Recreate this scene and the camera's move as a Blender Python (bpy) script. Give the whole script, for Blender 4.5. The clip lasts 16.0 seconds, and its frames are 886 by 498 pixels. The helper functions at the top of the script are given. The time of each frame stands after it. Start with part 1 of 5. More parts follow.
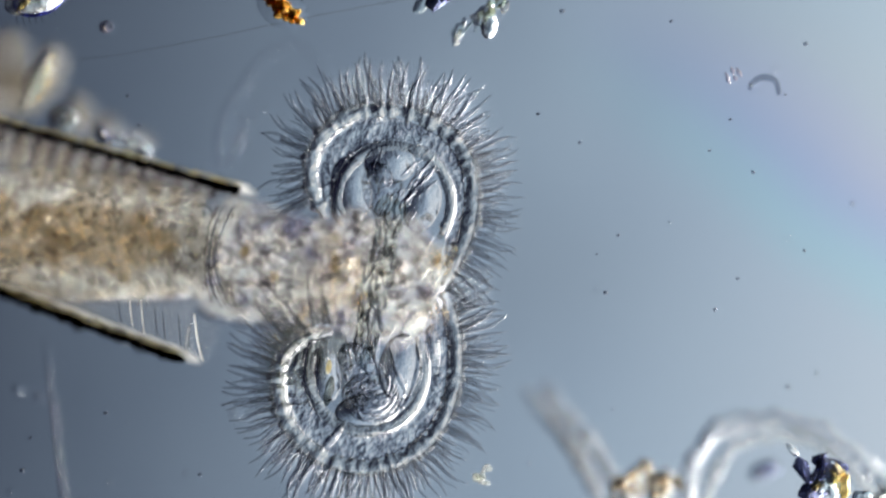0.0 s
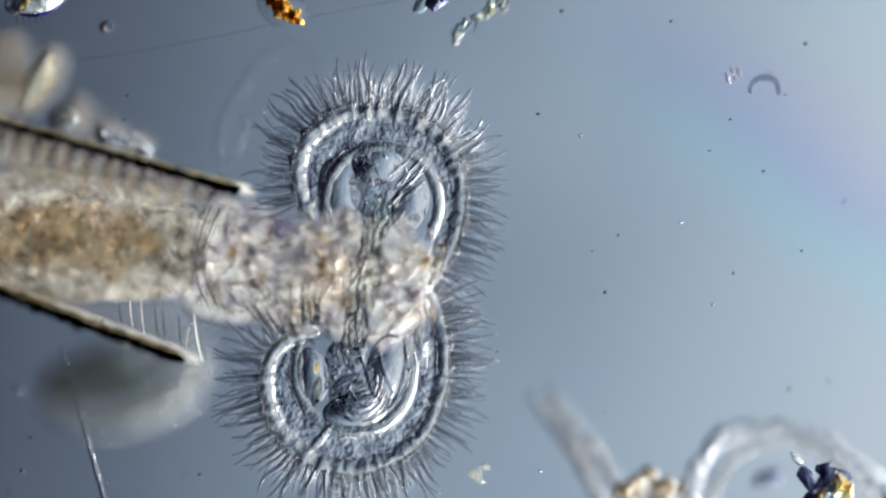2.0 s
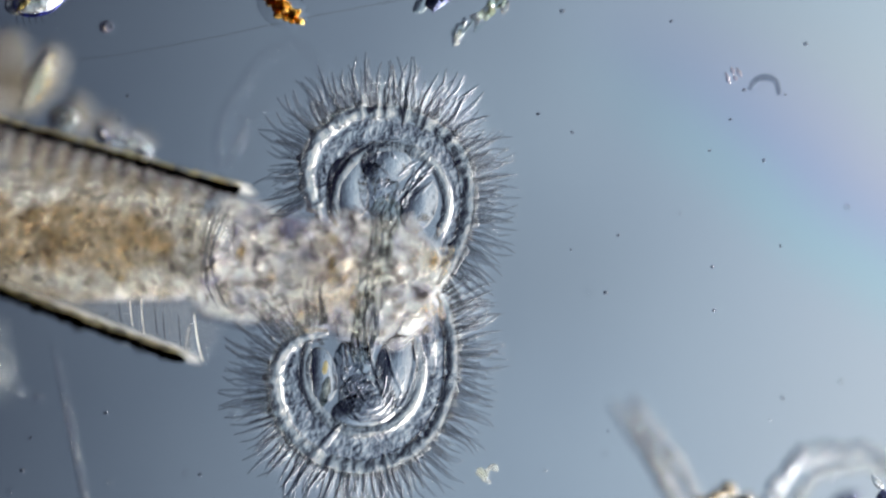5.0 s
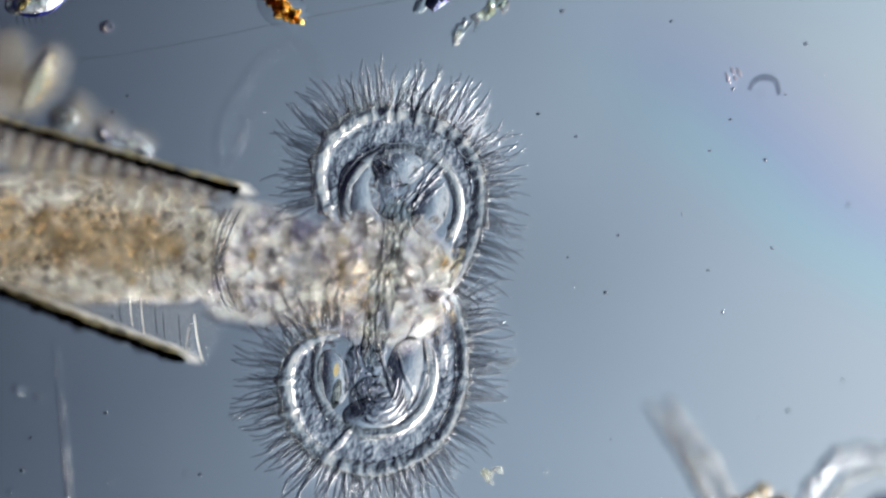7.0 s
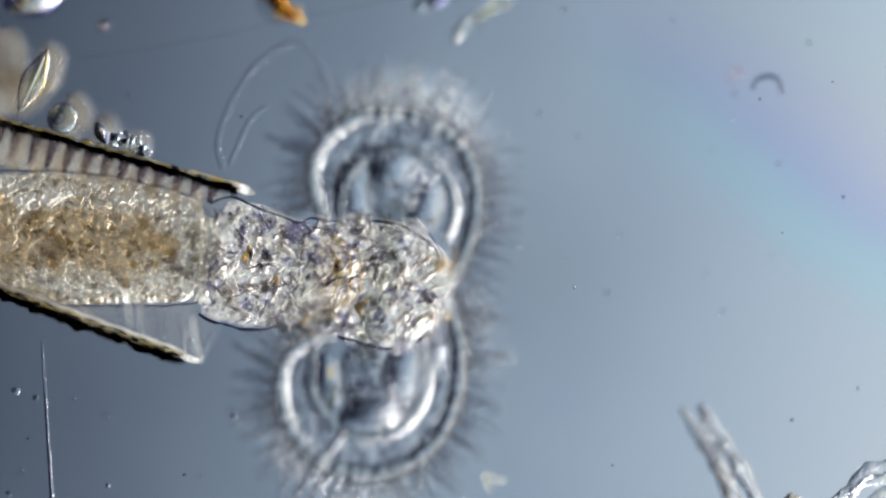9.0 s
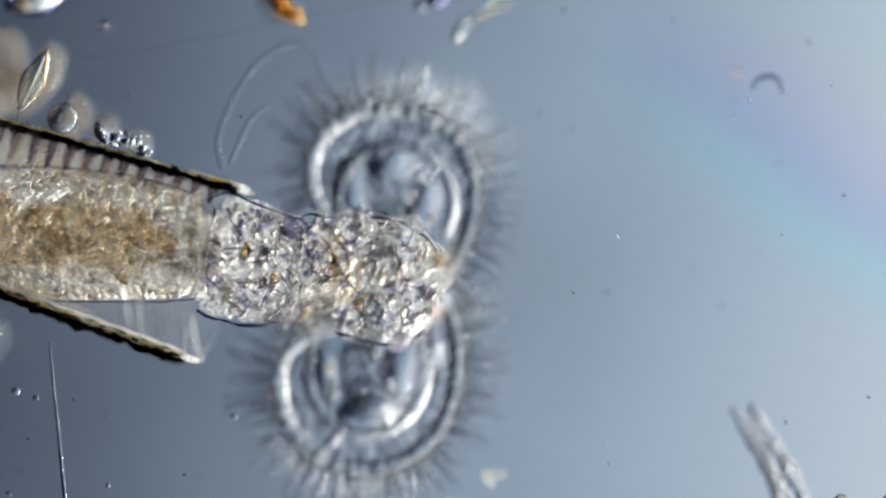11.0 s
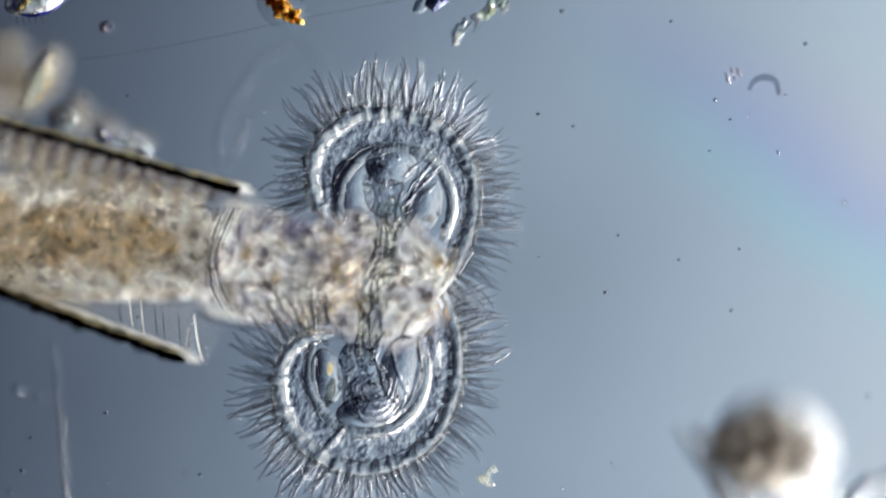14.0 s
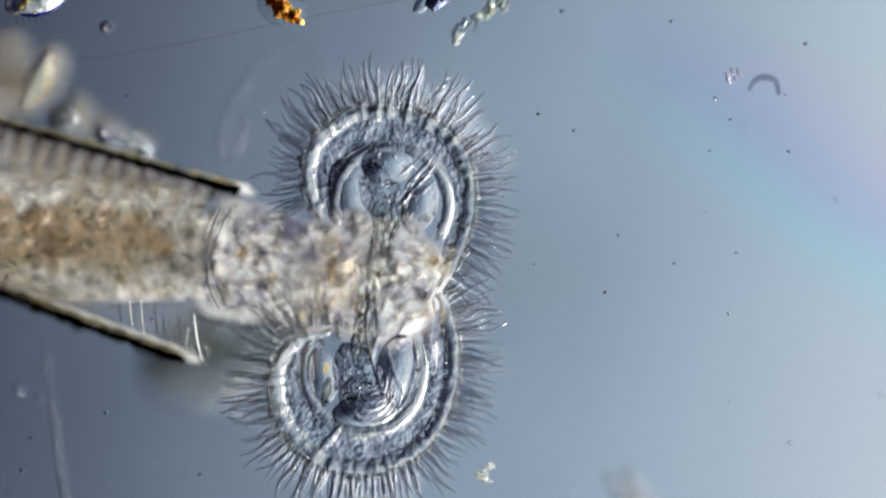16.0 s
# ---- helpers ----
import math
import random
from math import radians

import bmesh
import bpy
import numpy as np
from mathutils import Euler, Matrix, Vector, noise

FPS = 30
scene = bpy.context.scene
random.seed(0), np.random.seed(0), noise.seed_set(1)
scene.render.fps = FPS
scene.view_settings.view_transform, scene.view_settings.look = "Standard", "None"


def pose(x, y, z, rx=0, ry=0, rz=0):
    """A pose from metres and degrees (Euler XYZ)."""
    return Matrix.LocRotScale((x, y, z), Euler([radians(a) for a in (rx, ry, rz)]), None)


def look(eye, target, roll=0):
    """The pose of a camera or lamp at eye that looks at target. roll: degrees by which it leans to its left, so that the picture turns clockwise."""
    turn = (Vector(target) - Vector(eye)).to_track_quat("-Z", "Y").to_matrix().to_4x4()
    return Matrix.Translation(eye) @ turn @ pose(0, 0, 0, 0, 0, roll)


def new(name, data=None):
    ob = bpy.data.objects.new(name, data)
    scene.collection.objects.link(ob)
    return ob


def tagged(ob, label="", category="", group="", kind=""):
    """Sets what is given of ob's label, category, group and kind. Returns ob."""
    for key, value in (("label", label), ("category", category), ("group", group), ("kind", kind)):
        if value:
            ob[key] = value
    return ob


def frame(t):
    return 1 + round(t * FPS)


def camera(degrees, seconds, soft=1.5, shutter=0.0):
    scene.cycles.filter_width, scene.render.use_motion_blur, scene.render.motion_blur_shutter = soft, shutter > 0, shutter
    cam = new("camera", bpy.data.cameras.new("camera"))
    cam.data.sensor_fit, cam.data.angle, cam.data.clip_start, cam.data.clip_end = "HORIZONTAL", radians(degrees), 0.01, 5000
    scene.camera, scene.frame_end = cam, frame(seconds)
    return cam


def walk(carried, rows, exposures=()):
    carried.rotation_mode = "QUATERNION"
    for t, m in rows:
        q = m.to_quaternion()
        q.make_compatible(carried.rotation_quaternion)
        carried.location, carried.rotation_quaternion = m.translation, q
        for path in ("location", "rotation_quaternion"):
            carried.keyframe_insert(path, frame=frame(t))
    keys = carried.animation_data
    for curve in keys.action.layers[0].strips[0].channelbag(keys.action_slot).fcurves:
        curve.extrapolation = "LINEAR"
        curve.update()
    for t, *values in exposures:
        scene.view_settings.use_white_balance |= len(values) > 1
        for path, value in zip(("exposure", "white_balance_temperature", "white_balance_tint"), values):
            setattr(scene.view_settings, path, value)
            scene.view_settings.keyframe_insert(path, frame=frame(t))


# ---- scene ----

# Enlarged model of a microscope slide: one metre here is a tenth of a millimetre there.
K = 0.003            # metres to one plan unit
FOCUS = 53.87        # working distance
CROWN_Z = 0.40       # height of the ciliated crown
BODY_Z = 0.0         # height of the tube's axis

# ---- camera ----
cam = camera(5.0, 16.0, soft=2.4)
cam.data.dof.use_dof = True
cam.data.dof.focus_distance = FOCUS
cam.data.dof.aperture_fstop = 0.050


def eye(z):
    """The objective racked so that height z is sharp."""
    return pose(0, 0, z + FOCUS)


walk(cam, [(0.0, eye(0.42)), (2.0, eye(0.42)), (4.0, eye(0.42)), (7.6, eye(0.42)), (7.85, eye(0.41)), (7.95, eye(0.33)), (8.05, eye(0.20)), (8.15, eye(0.13)), (8.35, eye(0.09)),
           (8.8, eye(0.07)), (9.2, eye(0.06)), (11.3, eye(0.06)), (12.0, eye(0.065)), (12.15, eye(0.08)), (12.3, eye(0.14)), (12.4, eye(0.21)), (12.5, eye(0.29)), (12.6, eye(0.36)),
           (12.8, eye(0.41)), (13.2, eye(0.42)), (16.0, eye(0.42))])

# ---- world and light ----
world = bpy.data.worlds.new("world")
scene.world = world
world.use_nodes = True
bg = world.node_tree.nodes["Background"]
bg.inputs[0].default_value = (0.62, 0.72, 0.86, 1)
bg.inputs[1].default_value = 0.08

# the microscope's illuminator: a wide lamp under the slide, off to one side
lamp = bpy.data.lights.new("illuminator", "AREA")
lamp.shape, lamp.size, lamp.energy, lamp.color = "DISK", 48.0, 50000.0, (0.97, 0.98, 0.97)
new("illuminator", lamp).matrix_world = look((28, -12, -26), (0, 0, 0))


def P(px, py, z=0.0):
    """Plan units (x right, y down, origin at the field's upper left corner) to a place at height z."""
    f = K * (FOCUS + 0.42 - z) / FOCUS
    return Vector(((px - 784) * f, (441 - py) * f, z))


# ---- materials ----
def ramp(nt, src, stops, interp="LINEAR"):
    r = nt.nodes.new("ShaderNodeValToRGB")
    r.color_ramp.interpolation = interp
    el = r.color_ramp.elements
    while len(el) < len(stops):
        el.new(0.5)
    for e, (p, c) in zip(el, stops):
        e.position, e.color = p, (*c, 1)
    nt.links.new(src, r.inputs[0])
    return r.outputs[0]


def math_node(nt, op, a, b=None, c=None):
    n = nt.nodes.new("ShaderNodeMath")
    n.operation = op
    for i, v in enumerate((a, b, c)):
        if v is None:
            continue
        if isinstance(v, (int, float)):
            n.inputs[i].default_value = v
        else:
            nt.links.new(v, n.inputs[i])
    return n.outputs[0]


def noise_node(nt, vec, scale, detail=3.0, rough=0.55, dist=0.0):
    n = nt.nodes.new("ShaderNodeTexNoise")
    n.inputs["Scale"].default_value = scale
    n.inputs["Detail"].default_value = detail
    n.inputs["Roughness"].default_value = rough
    n.inputs["Distortion"].default_value = dist
    nt.links.new(vec, n.inputs["Vector"])
    return n.outputs["Fac"]


def blank(name):
    m = bpy.data.materials.new(name)
    m.use_nodes = True
    m.node_tree.nodes.clear()
    return m, m.node_tree


def tissue(name, stops, ior=0.9, rough=0.03, clear=0.25, coarse=10.0, fine=45.0, relief=0.5, fine_relief=0.3, milky=0.0, swirl=0.0, octaves=4.0, stretch=None):
    """Wet living matter: bends the lamp's light (index relative to its mountant), tinted by stops over a blotchy pattern, with grainy relief.
    clear: share that lets light through unbent; milky: share that scatters."""
    m, nt = blank(name)
    L = nt.links.new
    co = nt.nodes.new("ShaderNodeTexCoord")
    vec = co.outputs["Object"]
    if stretch:
        mp = nt.nodes.new("ShaderNodeMapping")
        mp.inputs["Scale"].default_value = stretch
        L(vec, mp.inputs["Vector"])
        vec = mp.outputs["Vector"]
    a = noise_node(nt, vec, coarse, octaves, 0.6, swirl)
    b = noise_node(nt, vec, fine, 3, 0.6, swirl * 0.7)
    blend = math_node(nt, "ADD", math_node(nt, "MULTIPLY", a, 0.6), math_node(nt, "MULTIPLY", b, 0.4))
    col = ramp(nt, blend, stops)
    b1 = nt.nodes.new("ShaderNodeBump")
    b1.inputs["Strength"].default_value = 1.0
    b1.inputs["Distance"].default_value = relief / coarse
    L(a, b1.inputs["Height"])
    b2 = nt.nodes.new("ShaderNodeBump")
    b2.inputs["Strength"].default_value = 1.0
    b2.inputs["Distance"].default_value = fine_relief / fine
    L(b, b2.inputs["Height"])
    L(b1.outputs[0], b2.inputs["Normal"])
    g = nt.nodes.new("ShaderNodeBsdfGlass")
    L(col, g.inputs["Color"])
    g.inputs["Roughness"].default_value = rough
    g.inputs["IOR"].default_value = ior
    L(b2.outputs[0], g.inputs["Normal"])
    t = nt.nodes.new("ShaderNodeBsdfTransparent")
    L(col, t.inputs[0])
    mix = nt.nodes.new("ShaderNodeMixShader")
    mix.inputs[0].default_value = clear
    L(g.outputs[0], mix.inputs[1])
    L(t.outputs[0], mix.inputs[2])
    last = mix.outputs[0]
    if milky:
        d = nt.nodes.new("ShaderNodeBsdfTranslucent")
        L(col, d.inputs["Color"])
        L(b2.outputs[0], d.inputs["Normal"])
        mm = nt.nodes.new("ShaderNodeMixShader")
        mm.inputs[0].default_value = milky
        L(last, mm.inputs[1])
        L(d.outputs[0], mm.inputs[2])
        last = mm.outputs[0]
    out = nt.nodes.new("ShaderNodeOutputMaterial")
    L(last, out.inputs[0])
    return m


W = (1, 1, 1)
M_CLEAR = tissue("clear_membrane", [(0.3, (0.96, 0.97, 0.985)), (0.7, W)], 0.96, 0.0, 0.45, 7, 40, 0.25, 0.05)
M_BAND = tissue("grainy_membrane", [(0.36, (0.78, 0.77, 0.80)), (0.56, (1, 1, 1))], 0.89, 0.0, 0.05, 9, 34, 1.0, 0.8, octaves=3)
M_RIM = tissue("rim", [(0.3, (0.86, 0.85, 0.84)), (0.65, (0.99, 0.98, 0.96))], 0.79, 0.01, 0.06, 15, 50, 0.35, 0.25, octaves=2.5)
M_WRINKLE = tissue("wrinkle", [(0.3, (0.84, 0.82, 0.85)), (0.65, (0.99, 0.98, 0.95))], 0.80, 0.0, 0.05, 15, 50, 0.3, 0.25, octaves=2.5)
M_CILIUM = tissue("cilium", [(0.3, (0.80, 0.81, 0.82)), (0.7, (0.92, 0.92, 0.93))], 0.93, 0.02, 0.36, 10, 40, 0.1, 0.1)
M_TRUNK = tissue("trunk", [(0.40, (0.42, 0.36, 0.30)), (0.45, (0.92, 0.87, 0.76)), (0.51, (1, 0.99, 0.95))], 0.68, 0.0, 0.0, 14, 32, 1.9, 1.5, milky=0.16, swirl=0.4, octaves=2.5)
M_GRAIN = tissue("food_grain", [(0.3, (0.84, 0.68, 0.38)), (0.5, (0.93, 0.83, 0.60)), (0.7, (0.98, 0.93, 0.82))], 0.95, 0.0, 0.92, 12, 36, 0.8, 0.6)
M_NECK = tissue("neck", [(0.40, (0.24, 0.24, 0.43)), (0.45, (0.72, 0.73, 0.78)), (0.49, (0.99, 0.98, 0.93)), (0.56, (1, 1, 0.96))], 0.72, 0.0, 0.03, 11, 38, 0.50, 0.95, swirl=0.6, octaves=3.0, milky=0.23)
M_SKIN = tissue("top_skin", [(0.39, (0.54, 0.52, 0.52)), (0.45, (0.86, 0.84, 0.81)), (0.51, (1, 1, 0.99))], 0.99, 0.0, 0.9, 12, 46, 0.2, 0.15, swirl=0.7, octaves=3.0)
M_COLLAR = tissue("collar", [(0.35, (0.96, 0.92, 0.84)), (0.6, (1, 0.99, 0.95))], 0.72, 0.03, 0.0, 8, 30, 0.5, 0.25, milky=0.2)
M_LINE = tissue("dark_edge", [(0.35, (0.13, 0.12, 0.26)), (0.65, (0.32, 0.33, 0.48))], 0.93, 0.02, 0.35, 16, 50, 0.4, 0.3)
M_GUT = tissue("gut_content", [(0.40, (0.68, 0.50, 0.29)), (0.5, (0.86, 0.75, 0.55)), (0.60, (1.0, 0.96, 0.88))], 0.98, 0.0, 0.98, 20, 50, 0.5, 0.3)
M_LUMP = tissue("lump", [(0.3, (0.82, 0.79, 0.76)), (0.6, (1, 0.98, 0.95))], 0.87, 0.02, 0.2, 14, 40, 0.8, 0.7)
M_STRIPE = tissue("striped_tissue", [(0.36, (0.40, 0.44, 0.42)), (0.47, (0.76, 0.78, 0.74)), (0.60, (0.98, 0.97, 0.93))], 0.97, 0.0, 0.92, 16, 44, 0.3, 0.2, swirl=0.5, octaves=2.0, stretch=(2.4, 0.7, 1.0))
M_SOFT = tissue("soft_fold", [(0.3, (0.92, 0.92, 0.93)), (0.65, W)], 0.86, 0.0, 0.05, 14, 44, 0.3, 0.2, octaves=2.5)
M_VEIL = tissue("dusky_tissue", [(0.36, (0.74, 0.74, 0.77)), (0.52, (0.93, 0.93, 0.94)), (0.62, (0.99, 0.99, 0.98))], 0.93, 0.0, 0.2, 12, 40, 0.6, 0.4, octaves=3)
M_BLACK = tissue("case_edge", [(0.40, (0.02, 0.02, 0.035)), (0.60, (0.14, 0.11, 0.09))], 0.95, 0.03, 0.45, 16, 50, 0.4, 0.3)
M_LENS = tissue("clear_lens", [(0.3, (0.95, 0.95, 0.96)), (0.7, W)], 0.91, 0.0, 0.15, 9, 34, 0.5, 0.3)
M_PALE = tissue("pale_edge", [(0.35, (0.93, 0.91, 0.87)), (0.6, (0.98, 0.97, 0.94))], 0.93, 0.03, 0.3, 14, 40, 0.4, 0.3, milky=0.75)
M_HALO = tissue("clear_case", [(0.35, (0.96, 0.97, 0.98)), (0.6, W)], 0.97, 0.0, 0.75, 6, 22, 0.2, 0.1, milky=0.25)
M_ROLL = tissue("smooth_roll", [(0.35, (0.97, 0.95, 0.91)), (0.6, (1, 0.99, 0.97))], 0.78, 0.05, 0.0, 9, 40, 0.25, 0.1, milky=0.65)
M_ROD = tissue("dark_rod", [(0.35, (0.62, 0.64, 0.68)), (0.6, (0.76, 0.78, 0.80))], 0.97, 0.03, 0.6, 14, 40, 0.4, 0.3)
M_HAIR = tissue("fine_line", [(0.35, (0.78, 0.76, 0.74)), (0.6, (0.92, 0.90, 0.88))], 0.985, 0.0, 0.7, 14, 40, 0.3, 0.2)
M_INK = tissue("dark_mineral", [(0.38, (0.08, 0.09, 0.20)), (0.6, (0.42, 0.44, 0.55))], 0.74, 0.02, 0.0, 14, 40, 0.6, 0.4)
M_AMBER = tissue("amber_ridge", [(0.3, (0.70, 0.52, 0.20)), (0.65, (0.98, 0.88, 0.62))], 0.82, 0.04, 0.1, 20, 60, 0.5, 0.4)
M_TUBE = tissue("tube", [(0.35, (0.97, 0.965, 0.95)), (0.6, (0.995, 0.99, 0.985))], 0.975, 0.0, 0.85, 12, 40, 0.04, 0.0, milky=0.05)
M_WALL = tissue("tube_lip", [(0.44, (0.03, 0.025, 0.03)), (0.52, (0.16, 0.12, 0.05)), (0.60, (0.80, 0.70, 0.36))], 0.80, 0.02, 0.0, 12, 44, 0.7, 0.6)
M_GOLD = tissue("gold_fleck", [(0.35, (0.86, 0.68, 0.30)), (0.6, (0.97, 0.90, 0.64))], 0.80, 0.03, 0.0, 20, 60, 0.4, 0.3, milky=0.45)
M_UNDER = tissue("clear_underside", [(0.3, (0.98, 0.98, 0.97)), (0.7, W)], 0.99, 0.0, 1.0, 9, 40, 0.0, 0.0)
M_RIB = tissue("rib", [(0.35, (0.38, 0.33, 0.38)), (0.65, (0.64, 0.58, 0.62))], 0.97, 0.03, 0.5, 10, 40, 0.3, 0.2)
M_PAD = tissue("pad", [(0.35, (0.90, 0.81, 0.68)), (0.6, (1, 0.95, 0.86))], 0.97, 0.0, 0.85, 12, 40, 0.4, 0.3, milky=0.18)
M_GLASS = tissue("crystal", [(0.3, (0.88, 0.94, 0.96)), (0.7, W)], 0.78, 0.01, 0.0, 8, 36, 0.35, 0.3)
M_GREEN = tissue("diatom_cell", [(0.35, (0.60, 0.62, 0.48)), (0.6, (0.80, 0.86, 0.84))], 0.88, 0.02, 0.2, 14, 40, 0.5, 0.4, milky=0.15)
M_ORANGE = tissue("orange_grain", [(0.38, (0.30, 0.13, 0.02)), (0.5, (0.72, 0.42, 0.07)), (0.62, (0.96, 0.76, 0.30))], 0.84, 0.04, 0.0, 16, 45, 0.8, 0.7)
M_BROWN = tissue("brown_fluff", [(0.3, (0.58, 0.53, 0.46)), (0.6, (0.93, 0.90, 0.84))], 0.86, 0.04, 0.2, 10, 30, 1.0, 0.7)
M_DARK = tissue("dark_body", [(0.38, (0.40, 0.36, 0.32)), (0.62, (0.82, 0.77, 0.70))], 0.90, 0.02, 0.10, 11, 30, 0.7, 0.5, milky=0.20)
M_CASE = tissue("outer_case", [(0.35, (0.95, 0.95, 0.96)), (0.6, W)], 0.96, 0.0, 0.30, 6, 22, 0.3, 0.2, milky=0.10)
M_BELL = tissue("bell", [(0.35, (0.82, 0.82, 0.80)), (0.6, (0.96, 0.96, 0.95))], 0.91, 0.03, 0.35, 6, 22, 0.8, 0.5, milky=0.04)
M_BEIGE = tissue("beige_algae", [(0.35, (0.64, 0.60, 0.55)), (0.6, (0.86, 0.83, 0.78))], 0.95, 0.03, 0.35, 7, 24, 0.8, 0.6, milky=0.16)
M_ALGA = tissue("alga_wall", [(0.3, (0.86, 0.87, 0.82)), (0.7, (0.98, 0.98, 0.96))], 0.93, 0.0, 0.2, 9, 34, 0.5, 0.3, milky=0.15)
M_CELL = tissue("cell_wall", [(0.3, (0.88, 0.92, 0.91)), (0.7, (0.98, 0.98, 0.97))], 0.94, 0.0, 0.05, 9, 34, 0.25, 0.15)
M_STEM = tissue("torn_stem", [(0.34, (0.68, 0.69, 0.72)), (0.6, (0.97, 0.98, 0.98))], 0.87, 0.0, 0.05, 6, 22, 0.7, 0.4, milky=0.03)
M_BODY = tissue("grey_body", [(0.35, (0.70, 0.70, 0.68)), (0.6, (0.92, 0.92, 0.90))], 0.92, 0.03, 0.40, 6, 22, 0.8, 0.5, milky=0.03)
M_GULLET = tissue("gullet", [(0.35, (0.50, 0.50, 0.47)), (0.6, (0.78, 0.78, 0.74))], 0.96, 0.02, 0.5, 6, 22, 0.6, 0.4)
M_BLUE = tissue("blue_rim", [(0.35, (0.08, 0.09, 0.34)), (0.6, (0.26, 0.30, 0.70))], 0.85, 0.02, 0.1, 12, 40, 0.3, 0.2)
M_FAINT = tissue("faint_sheath", [(0.3, (0.97, 0.97, 0.98)), (0.7, W)], 0.965, 0.0, 0.45, 9, 40, 0.3, 0.2)
M_PINK = tissue("pinkish_grain", [(0.35, (0.88, 0.80, 0.82)), (0.6, (0.99, 0.95, 0.95))], 0.91, 0.0, 0.3, 14, 40, 0.4, 0.3)
M_SPECK = tissue("speck", [(0.3, (0.58, 0.59, 0.63)), (0.7, (0.86, 0.87, 0.90))], 0.88, 0.02, 0.4, 20, 60, 0.3, 0.3)


def field_material():
    """The lamp's lens seen through the slide: oblique, so its glow is painted dim to one side and bright to the other,
    with faint colour fringes.
    """
    m, nt = blank("lamp_field")
    L = nt.links.new
    co = nt.nodes.new("ShaderNodeTexCoord")
    sep = nt.nodes.new("ShaderNodeSeparateXYZ")
    L(co.outputs["Object"], sep.inputs[0])
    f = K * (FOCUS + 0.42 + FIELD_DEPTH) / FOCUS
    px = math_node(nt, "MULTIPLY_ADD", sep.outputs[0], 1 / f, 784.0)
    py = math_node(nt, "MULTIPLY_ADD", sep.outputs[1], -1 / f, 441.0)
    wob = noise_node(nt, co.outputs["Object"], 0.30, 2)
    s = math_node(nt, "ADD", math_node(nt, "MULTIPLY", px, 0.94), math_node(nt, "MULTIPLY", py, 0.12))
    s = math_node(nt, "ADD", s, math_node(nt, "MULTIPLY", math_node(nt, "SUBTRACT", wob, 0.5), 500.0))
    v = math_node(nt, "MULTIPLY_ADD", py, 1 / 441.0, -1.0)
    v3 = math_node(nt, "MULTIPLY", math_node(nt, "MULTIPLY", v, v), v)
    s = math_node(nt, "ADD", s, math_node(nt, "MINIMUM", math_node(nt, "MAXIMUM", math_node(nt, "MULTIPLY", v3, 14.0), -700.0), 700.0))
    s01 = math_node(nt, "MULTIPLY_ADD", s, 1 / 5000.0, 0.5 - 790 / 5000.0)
    # light falloff painted as emission; stops past 0.66, out of view, brighten refracting flanks
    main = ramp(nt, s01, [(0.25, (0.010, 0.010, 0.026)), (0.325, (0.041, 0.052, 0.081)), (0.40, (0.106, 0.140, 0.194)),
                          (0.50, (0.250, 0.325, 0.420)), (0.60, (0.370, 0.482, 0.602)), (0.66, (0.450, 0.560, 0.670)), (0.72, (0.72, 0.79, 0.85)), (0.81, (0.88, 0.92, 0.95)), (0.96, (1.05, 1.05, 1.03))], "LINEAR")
    mx = nt.nodes.new("ShaderNodeMix")
    mx.data_type, mx.blend_type = "RGBA", "MULTIPLY"
    mx.inputs[0].default_value = 0.0
    L(main, mx.inputs[6])
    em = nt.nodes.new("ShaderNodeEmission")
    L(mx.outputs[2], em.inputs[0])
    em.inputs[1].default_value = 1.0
    out = nt.nodes.new("ShaderNodeOutputMaterial")
    L(em.outputs[0], out.inputs[0])
    return m


FIELD_DEPTH = 40.0
M_FIELD = field_material()


# ---- mesh helpers ----
HOME = {}


def thing(name, at, label, category, group="", kind=""):
    e = new(name)
    e.location = at
    HOME[e] = Vector(at)
    return tagged(e, label, category, group, kind)


def mesh_from(name, verts, faces, material, smooth=True):
    me = bpy.data.meshes.new(name)
    me.from_pydata([tuple(v) for v in verts], [], faces)
    me.materials.append(material)
    if smooth:
        me.polygons.foreach_set("use_smooth", [True] * len(me.polygons))
    me.update()
    return me


def part(name, geo, material, parent=None, label="", pivot=None, smooth=True):
    """One mesh object made of geo (verts in the world, faces) under a thing or a part."""
    verts, faces = geo
    home = HOME.get(parent, Vector((0, 0, 0)))
    piv = Vector(pivot) if pivot is not None else home
    me = mesh_from(name, [Vector(v) - piv for v in verts], faces, material, smooth)
    ob = new(name, me)
    ob.parent = parent
    ob.location = piv - home
    HOME[ob] = piv
    if material in (M_PALE, M_PAD, M_GOLD, M_HALO, M_ROLL, M_COLLAR):
        clear_below(ob)      # scattering skins are lit through their clear undersides
    return tagged(ob, label)


def clear_below(ob, ahead=0.0):
    """Gives the faces that look down, and those of the end that meets its neighbour (ahead: 1 or -1 along x), the clear skin of the underside."""
    ob.data.materials.append(M_UNDER)
    for f in ob.data.polygons:
        if f.normal.z < -0.05 or f.normal.x * ahead > 0.45:
            f.material_index = 1
    return ob


def join(*geos):
    verts, faces = [], []
    for v, f in geos:
        n = len(verts)
        verts += list(v)
        faces += [tuple(i + n for i in q) for q in f]
    return verts, faces


